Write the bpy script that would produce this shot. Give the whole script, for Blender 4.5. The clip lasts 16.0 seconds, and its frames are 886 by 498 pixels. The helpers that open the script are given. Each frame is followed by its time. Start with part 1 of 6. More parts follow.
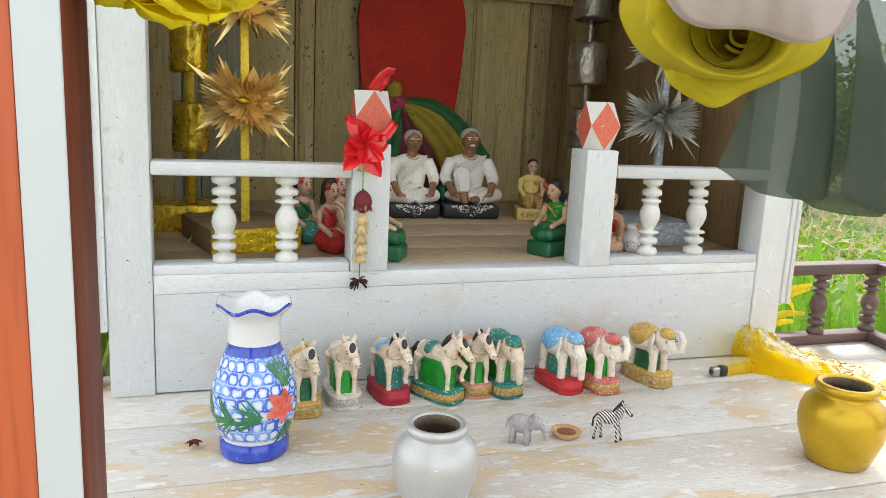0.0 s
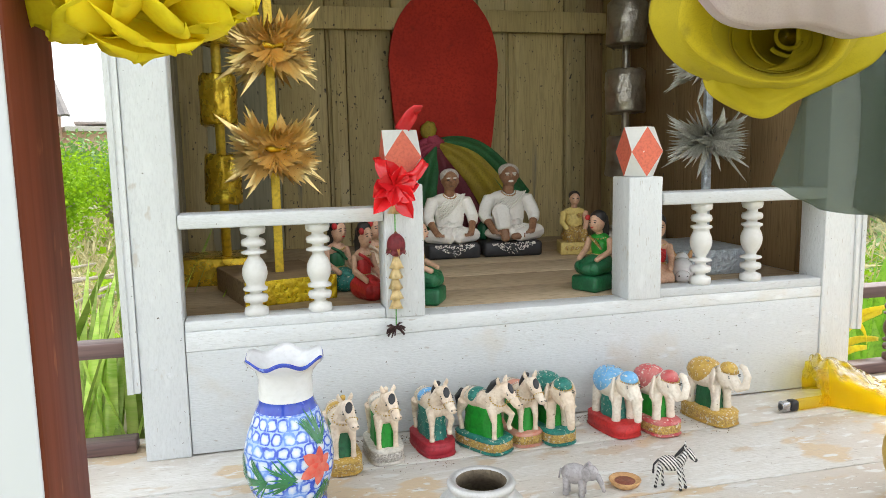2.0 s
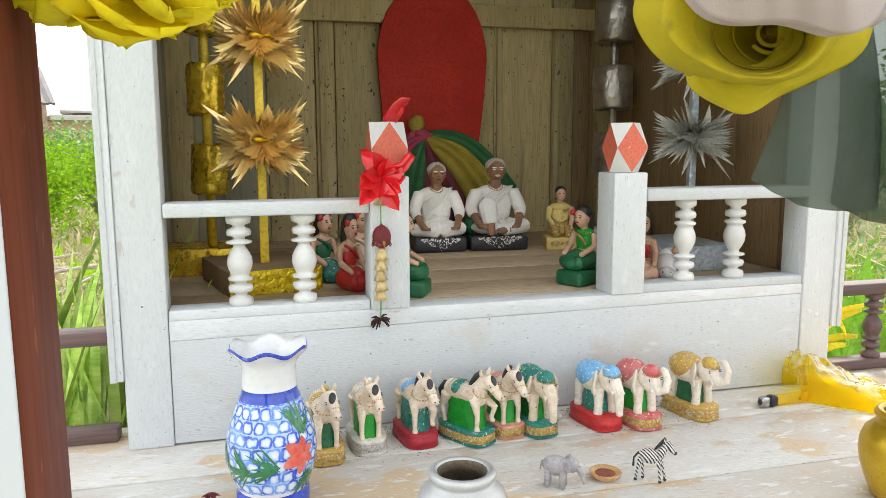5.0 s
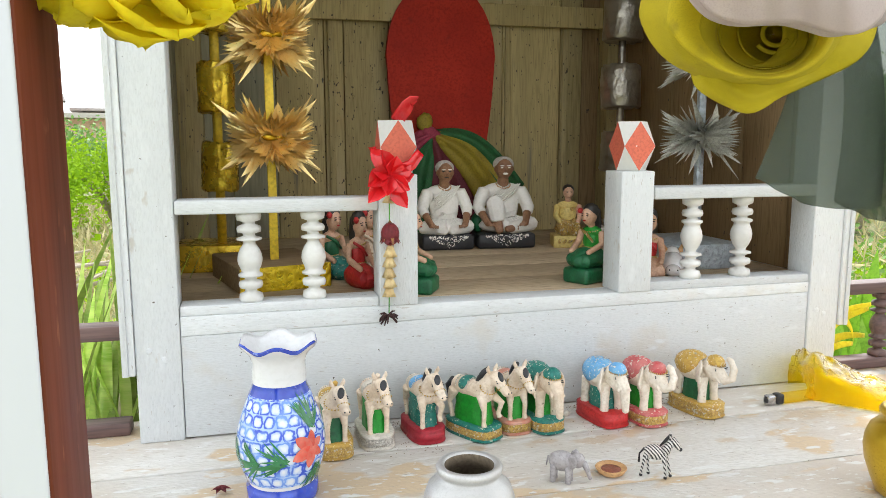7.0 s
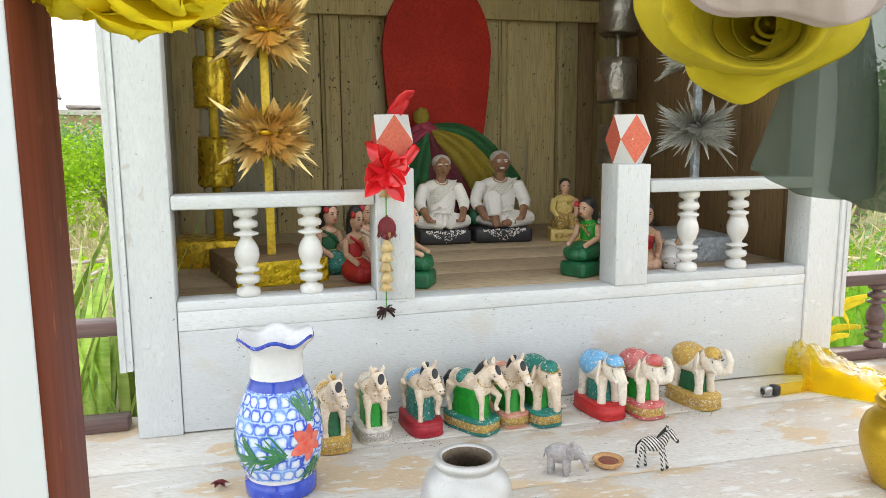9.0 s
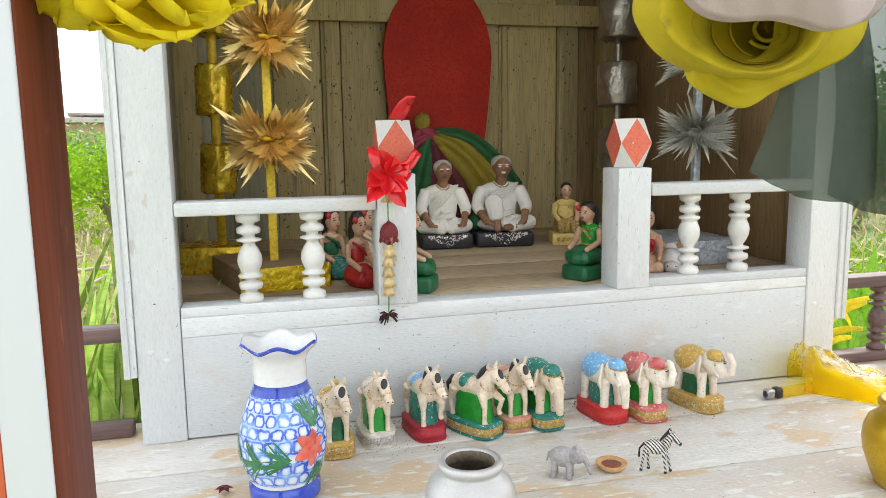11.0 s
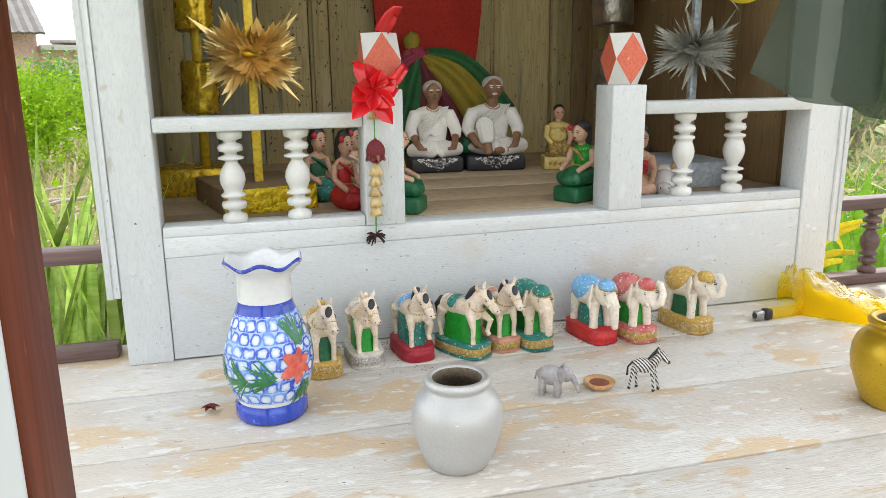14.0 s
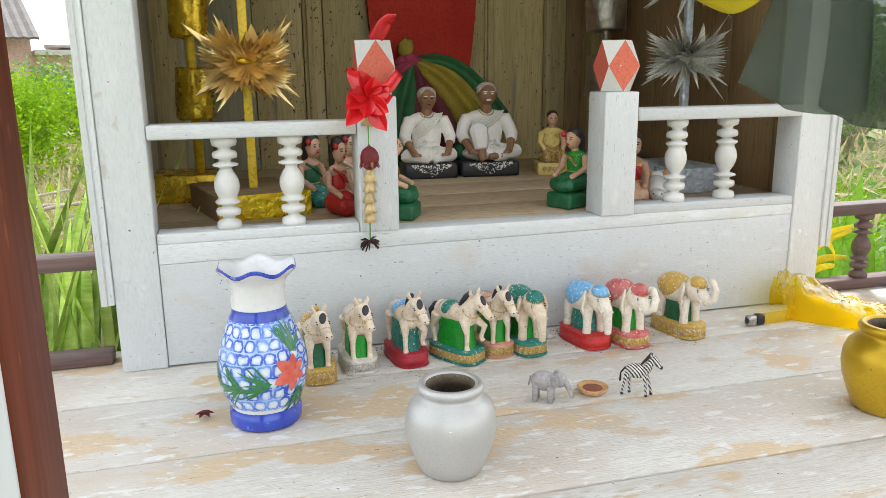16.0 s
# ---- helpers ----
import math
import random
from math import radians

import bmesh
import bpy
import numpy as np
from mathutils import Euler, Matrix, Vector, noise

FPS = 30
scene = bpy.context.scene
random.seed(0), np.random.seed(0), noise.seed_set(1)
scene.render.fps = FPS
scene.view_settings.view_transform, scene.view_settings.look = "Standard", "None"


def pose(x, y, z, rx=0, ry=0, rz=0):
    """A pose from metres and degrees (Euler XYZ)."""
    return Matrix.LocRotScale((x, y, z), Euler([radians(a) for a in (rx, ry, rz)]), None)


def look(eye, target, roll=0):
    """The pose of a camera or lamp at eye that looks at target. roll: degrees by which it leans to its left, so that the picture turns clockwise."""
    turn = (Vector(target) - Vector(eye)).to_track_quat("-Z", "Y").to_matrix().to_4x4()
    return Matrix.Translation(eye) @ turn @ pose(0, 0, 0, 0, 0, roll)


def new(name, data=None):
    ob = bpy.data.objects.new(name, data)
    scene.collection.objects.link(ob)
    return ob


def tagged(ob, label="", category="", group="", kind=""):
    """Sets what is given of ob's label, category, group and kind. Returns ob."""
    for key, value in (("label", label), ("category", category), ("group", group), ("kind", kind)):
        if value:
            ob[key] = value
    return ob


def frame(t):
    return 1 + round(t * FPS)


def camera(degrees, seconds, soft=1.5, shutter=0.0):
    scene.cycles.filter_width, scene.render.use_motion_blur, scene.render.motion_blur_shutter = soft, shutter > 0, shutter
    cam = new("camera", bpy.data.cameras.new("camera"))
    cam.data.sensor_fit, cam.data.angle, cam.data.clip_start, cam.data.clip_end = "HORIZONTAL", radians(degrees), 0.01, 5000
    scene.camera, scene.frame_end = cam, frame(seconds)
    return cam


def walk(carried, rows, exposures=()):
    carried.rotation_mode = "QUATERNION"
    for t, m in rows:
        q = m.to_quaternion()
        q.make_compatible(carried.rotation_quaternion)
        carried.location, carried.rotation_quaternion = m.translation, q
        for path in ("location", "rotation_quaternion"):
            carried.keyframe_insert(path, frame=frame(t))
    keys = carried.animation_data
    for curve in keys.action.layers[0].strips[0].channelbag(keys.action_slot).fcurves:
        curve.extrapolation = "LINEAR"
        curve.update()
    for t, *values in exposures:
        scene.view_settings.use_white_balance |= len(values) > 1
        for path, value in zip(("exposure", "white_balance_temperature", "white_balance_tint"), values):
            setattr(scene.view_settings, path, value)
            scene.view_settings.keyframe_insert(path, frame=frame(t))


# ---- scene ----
cam = camera(61.1, 16.0, soft=0.65)
PATH = [
    (0, (0.073, -1.072, 0.419), (0.671, 0.8, 0.046), 2.6),
    (0.5, (0.092, -1.031, 0.422), (0.591, 0.877, 0.09), 4.1),
    (1, (0.098, -1.03, 0.416), (0.586, 0.889, 0.133), 0.6),
    (1.5, (0.099, -1.03, 0.415), (0.588, 0.892, 0.157), -0.1),
    (2, (0.103, -1.03, 0.412), (0.578, 0.894, 0.143), -1.1),
    (2.5, (0.101, -1.035, 0.416), (0.564, 0.891, 0.14), -1.2),
    (3, (0.105, -1.032, 0.413), (0.583, 0.891, 0.139), -0.4),
    (3.5, (0.103, -1.033, 0.411), (0.6, 0.885, 0.141), -0.0),
    (4, (0.105, -1.034, 0.409), (0.617, 0.88, 0.135), -0.1),
    (6.5, (0.103, -1.04, 0.409), (0.594, 0.877, 0.121), -0.3),
    (7, (0.102, -1.044, 0.409), (0.589, 0.875, 0.122), -0.1),
    (7.5, (0.105, -1.045, 0.409), (0.592, 0.873, 0.118), -0.1),
    (8, (0.104, -1.047, 0.409), (0.592, 0.87, 0.117), -0.1),
    (8.5, (0.105, -1.046, 0.408), (0.599, 0.868, 0.107), 0.0),
    (9, (0.103, -1.046, 0.407), (0.595, 0.87, 0.108), -0.4),
    (11.5, (0.102, -1.05, 0.408), (0.591, 0.868, 0.122), -0.9),
    (12, (0.102, -1.049, 0.409), (0.593, 0.868, 0.118), -1.0),
    (12.5, (0.102, -1.049, 0.407), (0.595, 0.867, 0.107), -0.9),
    (13, (0.104, -1.046, 0.397), (0.586, 0.866, 0.059), -1.0),
    (13.5, (0.111, -1.036, 0.386), (0.588, 0.861, -0.031), -1.0),
    (14, (0.112, -1.033, 0.386), (0.608, 0.848, -0.077), -0.7),
    (14.5, (0.111, -1.036, 0.388), (0.605, 0.847, -0.069), -0.8),
    (15, (0.11, -1.037, 0.389), (0.607, 0.848, -0.062), -0.9),
    (15.5, (0.113, -1.035, 0.387), (0.617, 0.845, -0.072), -0.5),
    (16, (0.113, -1.037, 0.389), (0.622, 0.843, -0.062), -0.7),
]
walk(cam, [(t, look(eye, target, roll)) for t, eye, target, roll in PATH],
     [(0, 0.84), (1.0, 0.88), (2.0, 0.95), (12.5, 0.96), (13.6, 0.93), (14.3, 0.81), (16, 0.79)])

# ---- light ----
world = bpy.data.worlds.new("sky")
scene.world = world
world.use_nodes = True
wn = world.node_tree
wn.nodes.clear()
sky = wn.nodes.new("ShaderNodeTexSky")
sky.sky_type, sky.sun_disc = "NISHITA", False
sky.sun_elevation, sky.sun_rotation = radians(52), radians(27)
sky.air_density, sky.dust_density = 1.0, 4.0
grey = wn.nodes.new("ShaderNodeHueSaturation")
grey.inputs["Saturation"].default_value = 0.3
cloud = wn.nodes.new("ShaderNodeMix")
cloud.data_type = "RGBA"
cloud.inputs["Factor"].default_value = 0.6
cloud.inputs[7].default_value = (9.2, 9.6, 10.0, 1)
wbg = wn.nodes.new("ShaderNodeBackground")
wbg.inputs["Strength"].default_value = 0.15
wout = wn.nodes.new("ShaderNodeOutputWorld")
wn.links.new(sky.outputs[0], grey.inputs["Color"])
wn.links.new(grey.outputs[0], cloud.inputs[6])
wn.links.new(cloud.outputs[2], wbg.inputs["Color"])
wn.links.new(wbg.outputs[0], wout.inputs["Surface"])
sun = new("sun", bpy.data.lights.new("sun", "SUN"))
sun.data.energy, sun.data.angle, sun.data.color = 2.4, radians(12), (1.0, 0.96, 0.9)
sun.matrix_world = look((0.5 + 1.4, 2.75, 4.0), (0.5, 0.0, 0.0))


# ---- materials ----
def mat(name, c1, c2=None, rough=0.6, metal=0.0, scale=25.0, fine=180.0, stretch=(1, 1, 1), bump=0.25, depth=0.002,
        spots=(), coat=0.0, trans=0.0, clear=0.0, tint=0.15, spec=0.5, grit=0.8):
    """Base colour from c1 to c2 by a broad and a fine noise; spots: (colour, noise scale, threshold, softness, stretch) layers; tint: change from piece to piece."""
    m = bpy.data.materials.new(name)
    m.use_nodes = True
    nt = m.node_tree
    n, l = nt.nodes, nt.links
    n.clear()
    out = n.new("ShaderNodeOutputMaterial")
    b = n.new("ShaderNodeBsdfPrincipled")
    tc, oi = n.new("ShaderNodeTexCoord"), n.new("ShaderNodeObjectInfo")
    mul = n.new("ShaderNodeMath")
    mul.operation, mul.inputs[1].default_value = "MULTIPLY", 7.3
    l.new(oi.outputs["Random"], mul.inputs[0])
    add = n.new("ShaderNodeVectorMath")
    add.operation = "ADD"
    l.new(tc.outputs["Object"], add.inputs[0])
    l.new(mul.outputs[0], add.inputs[1])

    def noi(sc, st, det=4.0):
        mp = n.new("ShaderNodeMapping")
        mp.inputs["Scale"].default_value = st
        l.new(add.outputs[0], mp.inputs["Vector"])
        t = n.new("ShaderNodeTexNoise")
        t.inputs["Scale"].default_value, t.inputs["Detail"].default_value = sc, det
        l.new(mp.outputs[0], t.inputs["Vector"])
        return t.outputs["Fac"]

    def mix(f, a, c):
        x = n.new("ShaderNodeMix")
        x.data_type = "RGBA"
        for s, v in ((x.inputs["Factor"], f), (x.inputs[6], a), (x.inputs[7], c)):
            if isinstance(v, (int, float)):
                s.default_value = v
            elif isinstance(v, tuple):
                s.default_value = (*v, 1)
            else:
                l.new(v, s)
        return x.outputs[2]

    def step(f, lo, hi):
        r = n.new("ShaderNodeMapRange")
        r.inputs["From Min"].default_value, r.inputs["From Max"].default_value = lo, hi
        l.new(f, r.inputs["Value"])
        return r.outputs[0]

    c2 = c2 or tuple(v * 0.72 for v in c1)
    big, small = noi(scale, stretch), noi(fine, stretch, 3.0)
    col = mix(step(big, 0.35, 0.68), c1, c2)
    col = mix(step(small, 0.45, 0.75), col, tuple(v * grit for v in c2))
    for sc_col, sc, th, soft, st in spots:
        col = mix(step(noi(sc, st), th, th + soft), col, sc_col)
    hs = n.new("ShaderNodeHueSaturation")
    vr = n.new("ShaderNodeMapRange")
    vr.inputs["To Min"].default_value, vr.inputs["To Max"].default_value = 1 - tint, 1 + tint * 0.6
    l.new(oi.outputs["Random"], vr.inputs["Value"])
    l.new(vr.outputs[0], hs.inputs["Value"])
    l.new(col, hs.inputs["Color"])
    col = hs.outputs[0]
    l.new(col, b.inputs["Base Color"])
    rr = n.new("ShaderNodeMapRange")
    rr.inputs["To Min"].default_value, rr.inputs["To Max"].default_value = max(0.03, rough - 0.12), min(1, rough + 0.12)
    l.new(small, rr.inputs["Value"])
    l.new(rr.outputs[0], b.inputs["Roughness"])
    b.inputs["Metallic"].default_value = metal
    b.inputs["Coat Weight"].default_value = coat
    b.inputs["Coat Roughness"].default_value = 0.12
    b.inputs["Specular IOR Level"].default_value = spec
    if bump:
        sm = n.new("ShaderNodeMath")
        sm.operation = "ADD"
        l.new(big, sm.inputs[0])
        l.new(small, sm.inputs[1])
        bp = n.new("ShaderNodeBump")
        bp.inputs["Strength"].default_value, bp.inputs["Distance"].default_value = bump, depth
        l.new(sm.outputs[0], bp.inputs["Height"])
        l.new(bp.outputs[0], b.inputs["Normal"])
    res = b.outputs[0]
    if trans:
        tr = n.new("ShaderNodeBsdfTranslucent")
        l.new(col, tr.inputs["Color"])
        ms = n.new("ShaderNodeMixShader")
        ms.inputs[0].default_value = trans
        l.new(res, ms.inputs[1])
        l.new(tr.outputs[0], ms.inputs[2])
        res = ms.outputs[0]
    if clear:
        tp = n.new("ShaderNodeBsdfTransparent")
        l.new(mix(0.6, (1.0, 1.0, 1.0), col), tp.inputs["Color"])
        ms = n.new("ShaderNodeMixShader")
        ms.inputs[0].default_value = clear
        l.new(res, ms.inputs[1])
        l.new(tp.outputs[0], ms.inputs[2])
        res = ms.outputs[0]
    l.new(res, out.inputs["Surface"])
    return m


GX, GZ = (0.06, 1, 1), (1, 1, 0.06)
ONE = (1, 1, 1)
white_h = mat("white paint, boards", (0.665, 0.69, 0.695), (0.625, 0.65, 0.65), 0.55, 0, 16, 520, (0.25, 1, 1), 0.55, 0.0014,
              [((0.47, 0.45, 0.42), 420, 0.66, 0.05, (0.16, 1, 1)), ((0.60, 0.53, 0.42), 9, 0.58, 0.25, ONE), ((0.69, 0.715, 0.72), 60, 0.60, 0.10, (0.3, 1, 1)), ((0.12, 0.10, 0.085), 150, 0.715, 0.02, ONE)], grit=0.93)
white_v = mat("white paint, posts", (0.665, 0.69, 0.695), (0.625, 0.65, 0.655), 0.55, 0, 16, 520, (1, 1, 0.25), 0.6, 0.0014,
              [((0.47, 0.45, 0.42), 420, 0.66, 0.05, (1, 1, 0.16)), ((0.69, 0.715, 0.72), 60, 0.60, 0.10, (1, 1, 0.3)), ((0.54, 0.52, 0.48), 45, 0.66, 0.06, (1, 1, 0.5)), ((0.12, 0.10, 0.085), 150, 0.715, 0.02, ONE)], grit=0.93)
white_turn = mat("white gloss paint", (0.74, 0.74, 0.71), (0.69, 0.685, 0.65), 0.35, 0, 30, 150, ONE, 0.1, 0.001, [((0.35, 0.3, 0.24), 90, 0.75, 0.04, ONE)], grit=0.96)
deck_m = mat("worn white deck paint", (0.66, 0.645, 0.605), (0.585, 0.56, 0.505), 0.65, 0, 40, 480, (0.14, 1, 1), 0.8, 0.0018,
             [((0.54, 0.475, 0.40), 5, 0.45, 0.25, ONE), ((0.59, 0.465, 0.31), 9, 0.57, 0.03, (0.6, 1, 1)), ((0.54, 0.45, 0.34), 22, 0.61, 0.05, (0.5, 1, 1)), ((0.68, 0.675, 0.645), 70, 0.60, 0.06, (0.35, 1, 1)), ((0.66, 0.65, 0.61), 170, 0.635, 0.04, (0.4, 1, 1)), ((0.40, 0.35, 0.29), 320, 0.665, 0.05, (0.14, 1, 1)),
              ((0.30, 0.22, 0.15), 16, 0.72, 0.12, ONE), ((0.1, 0.07, 0.05), 170, 0.725, 0.015, ONE)], grit=0.92)
floor_m = mat("dusty grey-brown boards", (0.57, 0.45, 0.295), (0.44, 0.335, 0.21), 0.8, 0, 9, 200, (0.25, 1, 1), 0.2, 0.001, [((0.30, 0.23, 0.17), 40, 0.68, 0.12, (0.2, 1, 1))])
wall_m = mat("weathered olive-grey boards", (0.50, 0.40, 0.185), (0.385, 0.305, 0.135), 0.75, 0, 12, 300, GZ, 0.4, 0.002,
             [((0.52, 0.44, 0.25), 5, 0.52, 0.2, (1, 1, 0.4)), ((0.06, 0.048, 0.035), 150, 0.66, 0.02, (1, 1, 0.6)), ((0.20, 0.18, 0.12), 45, 0.64, 0.1, (1, 1, 0.05))], tint=0.22)
# right wall and last back boards: a darker brown than wall_m
wall_r = mat("darker brown boards, right side", (0.30, 0.20, 0.095), (0.21, 0.135, 0.06), 0.75, 0, 12, 300, GZ, 0.4, 0.002, [((0.06, 0.05, 0.04), 130, 0.69, 0.02, (1, 1, 0.5))], tint=0.22)
wall_g = mat("grey-green boards", (0.40, 0.38, 0.26), (0.28, 0.265, 0.175), 0.75, 0, 14, 170, GZ, 0.4, 0.002,
             [((0.06, 0.06, 0.05), 120, 0.66, 0.04, (1, 1, 0.5))], tint=0.22)
brown_m = mat("purplish brown paint", (0.17, 0.10, 0.09), (0.11, 0.07, 0.065), 0.5, 0, 25, 200, GX, 0.3, 0.001, [((0.45, 0.38, 0.36), 50, 0.68, 0.1, (0.1, 1, 1))])
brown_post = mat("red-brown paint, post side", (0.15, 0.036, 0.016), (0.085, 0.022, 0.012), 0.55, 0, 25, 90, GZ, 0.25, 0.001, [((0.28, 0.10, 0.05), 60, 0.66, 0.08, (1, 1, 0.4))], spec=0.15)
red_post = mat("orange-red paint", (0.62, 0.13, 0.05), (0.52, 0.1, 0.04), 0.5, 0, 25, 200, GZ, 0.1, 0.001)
edge_m = mat("greyish white gloss paint", (0.64, 0.66, 0.72), (0.60, 0.62, 0.68), 0.35, 0, 12, 90, GZ, 0.05, 0.001, grit=0.98)
red_board = mat("dark red paint", (0.54, 0.032, 0.012), (0.42, 0.022, 0.010), 0.6, 0, 10, 200, ONE, 0.1, 0.001, [((0.28, 0.02, 0.012), 30, 0.64, 0.15, ONE)], spec=0.2)
orange_m = mat("orange-red paint, worn", (0.70, 0.16, 0.09), (0.62, 0.13, 0.08), 0.6, 0, 40, 250, ONE, 0.2, 0.001, [((0.8, 0.7, 0.65), 120, 0.72, 0.04, ONE)])
gold_leaf = mat("gold-coloured pleated leaf", (1.0, 0.80, 0.38), (0.95, 0.69, 0.26), 0.32, 0.7, 30, 300, ONE, 0.02, 0.001, grit=0.97)
gold_foil = mat("crumpled gold foil", (0.92, 0.68, 0.06), (0.74, 0.48, 0.03), 0.28, 0.7, 22, 60, ONE, 0.6, 0.006, [((0.25, 0.14, 0.03), 25, 0.66, 0.12, ONE)])
yellow_foil = mat("yellow foil paper", (0.90, 0.68, 0.02), (0.74, 0.5, 0.02), 0.3, 0.45, 34, 90, ONE, 0.9, 0.010)
gold_pole = mat("yellow painted pole", (0.92, 0.68, 0.06), (0.78, 0.54, 0.05), 0.45, 0.25, 40, 160, ONE, 0.4, 0.003)
brown_card = mat("dusty brown wood", (0.34, 0.24, 0.13), (0.24, 0.16, 0.09), 0.8, 0, 20, 150, GX)
silver_leaf = mat("silver-grey leaf", (0.56, 0.56, 0.49), (0.38, 0.38, 0.32), 0.5, 0.3, 60, 300, ONE, 0.2, 0.001)
silver_foil = mat("crumpled silver foil", (0.52, 0.49, 0.43), (0.32, 0.29, 0.24), 0.34, 0.8, 14, 40, ONE, 0.6, 0.008, [((0.2, 0.17, 0.13), 25, 0.6, 0.15, ONE)])
silver_paper = mat("blue-grey foil paper", (0.55, 0.62, 0.66), (0.42, 0.48, 0.53), 0.4, 0.3, 40, 120, ONE, 0.9, 0.006)
skin_d = mat("dark brown skin paint", (0.36, 0.19, 0.10), (0.27, 0.135, 0.07), 0.5, 0, 60, 300, ONE, 0.05)
skin_l = mat("pale skin paint", (0.68, 0.42, 0.28), (0.6, 0.36, 0.24), 0.45, 0, 60, 300, ONE, 0.05)
hair_w = mat("grey-white hair paint", (0.62, 0.58, 0.52), (0.45, 0.42, 0.38), 0.6, 0, 150, 400, ONE, 0.4)
robe_w = mat("off-white robe paint", (0.90, 0.88, 0.82), (0.85, 0.82, 0.75), 0.4, 0, 30, 220, ONE, 0.1, 0.001, [((0.45, 0.37, 0.3), 60, 0.70, 0.08, ONE)], grit=0.95)
black_m = mat("black gloss paint", (0.02, 0.022, 0.025), (0.035, 0.035, 0.04), 0.4, 0, 60, 250, ONE, 0.2)
hair_b = mat("black hair paint", (0.015, 0.013, 0.012), (0.03, 0.025, 0.022), 0.45, 0, 90, 300, ONE, 0.2)
green_d = mat("dark green paint", (0.015, 0.16, 0.06), (0.01, 0.10, 0.04), 0.45, 0, 60, 250, ONE, 0.2, 0.001)
green_b = mat("bright green paint", (0.015, 0.34, 0.03), (0.01, 0.24, 0.02), 0.45, 0, 60, 250, ONE, 0.2, 0.001)
teal_m = mat("teal green paint", (0.02, 0.24, 0.19), (0.015, 0.16, 0.13), 0.45, 0, 60, 250, ONE, 0.2, 0.001, [((0.5, 0.52, 0.4), 240, 0.61, 0.05, ONE)])
red_m = mat("bright red paint", (0.58, 0.03, 0.03), (0.45, 0.02, 0.02), 0.45, 0, 60, 250, ONE, 0.2, 0.001)
pink_m = mat("faded pinkish red paint", (0.50, 0.05, 0.06), (0.58, 0.2, 0.18), 0.55, 0, 70, 250, ONE, 0.2, 0.001, [((0.7, 0.62, 0.52), 260, 0.60, 0.06, ONE)])
crimson_m = mat("crimson paint", (0.44, 0.02, 0.035), (0.34, 0.014, 0.028), 0.5, 0, 70, 250, ONE, 0.2, 0.001, [((0.6, 0.35, 0.32), 90, 0.70, 0.08, ONE)])
coral_m = mat("faded coral paint", (0.58, 0.2, 0.13), (0.66, 0.38, 0.28), 0.55, 0, 70, 250, ONE, 0.2, 0.001)
ochre_m = mat("ochre yellow paint", (0.60, 0.40, 0.08), (0.5, 0.3, 0.06), 0.5, 0, 70, 250, ONE, 0.2, 0.001, [((0.72, 0.66, 0.55), 260, 0.60, 0.06, ONE)])
blue_m = mat("sky blue paint", (0.11, 0.36, 0.68), (0.2, 0.45, 0.68), 0.5, 0, 90, 250, ONE, 0.2, 0.001, [((0.68, 0.68, 0.62), 260, 0.59, 0.05, ONE)])
cream_m = mat("cream plaster", (0.80, 0.70, 0.57), (0.68, 0.54, 0.39), 0.45, 0, 55, 250, ONE, 0.25, 0.001, [((0.36, 0.23, 0.13), 45, 0.60, 0.2, ONE), ((0.20, 0.13, 0.08), 140, 0.68, 0.06, ONE)], grit=0.9)
ivory_m = mat("ivory plaster", (0.82, 0.76, 0.66), (0.70, 0.62, 0.50), 0.45, 0, 60, 250, ONE, 0.25, 0.001, [((0.40, 0.29, 0.19), 48, 0.62, 0.2, ONE), ((0.24, 0.17, 0.11), 140, 0.69, 0.06, ONE)], grit=0.9)
chalk_m = mat("dirty white plaster", (0.72, 0.68, 0.6), (0.58, 0.54, 0.46), 0.65, 0, 60, 250, ONE, 0.2, 0.001)
gild_m = mat("gilt bead trim", (0.72, 0.52, 0.14), (0.5, 0.3, 0.1), 0.4, 0.4, 250, 500, ONE, 0.9, 0.003, [((0.7, 0.66, 0.55), 200, 0.58, 0.05, ONE)])
mirror_m = mat("silver glitter trim", (0.75, 0.72, 0.66), (0.45, 0.42, 0.36), 0.35, 0.5, 300, 600, ONE, 0.9, 0.003)
jar_silver = mat("silver lacquer", (0.55, 0.55, 0.54), (0.49, 0.49, 0.475), 0.42, 0.5, 14, 500, ONE, 0.04, 0.001, [((0.85, 0.84, 0.82), 260, 0.75, 0.02, ONE)], grit=0.95)
jar_gold = mat("gold lacquer", (0.70, 0.46, 0.03), (0.60, 0.38, 0.02), 0.32, 0.6, 14, 300, ONE, 0.02, 0.001, grit=0.97)
jar_in = mat("dusty brown jar inside", (0.20, 0.16, 0.10), (0.12, 0.09, 0.06), 0.8, 0, 50, 250)
clay_m = mat("tan clay", (0.60, 0.36, 0.16), (0.48, 0.26, 0.11), 0.6, 0, 50, 250)
clay_in = mat("red-brown wax", (0.30, 0.09, 0.05), (0.2, 0.06, 0.04), 0.4, 0, 90, 300)
toy_grey = mat("grey plastic", (0.42, 0.40, 0.40), (0.32, 0.30, 0.30), 0.5, 0, 90, 300)
ceramic_w = mat("white glazed ceramic", (0.76, 0.77, 0.78), (0.70, 0.71, 0.71), 0.15, 0, 12, 200, ONE, 0.02, 0.001, coat=0.6, grit=0.98)
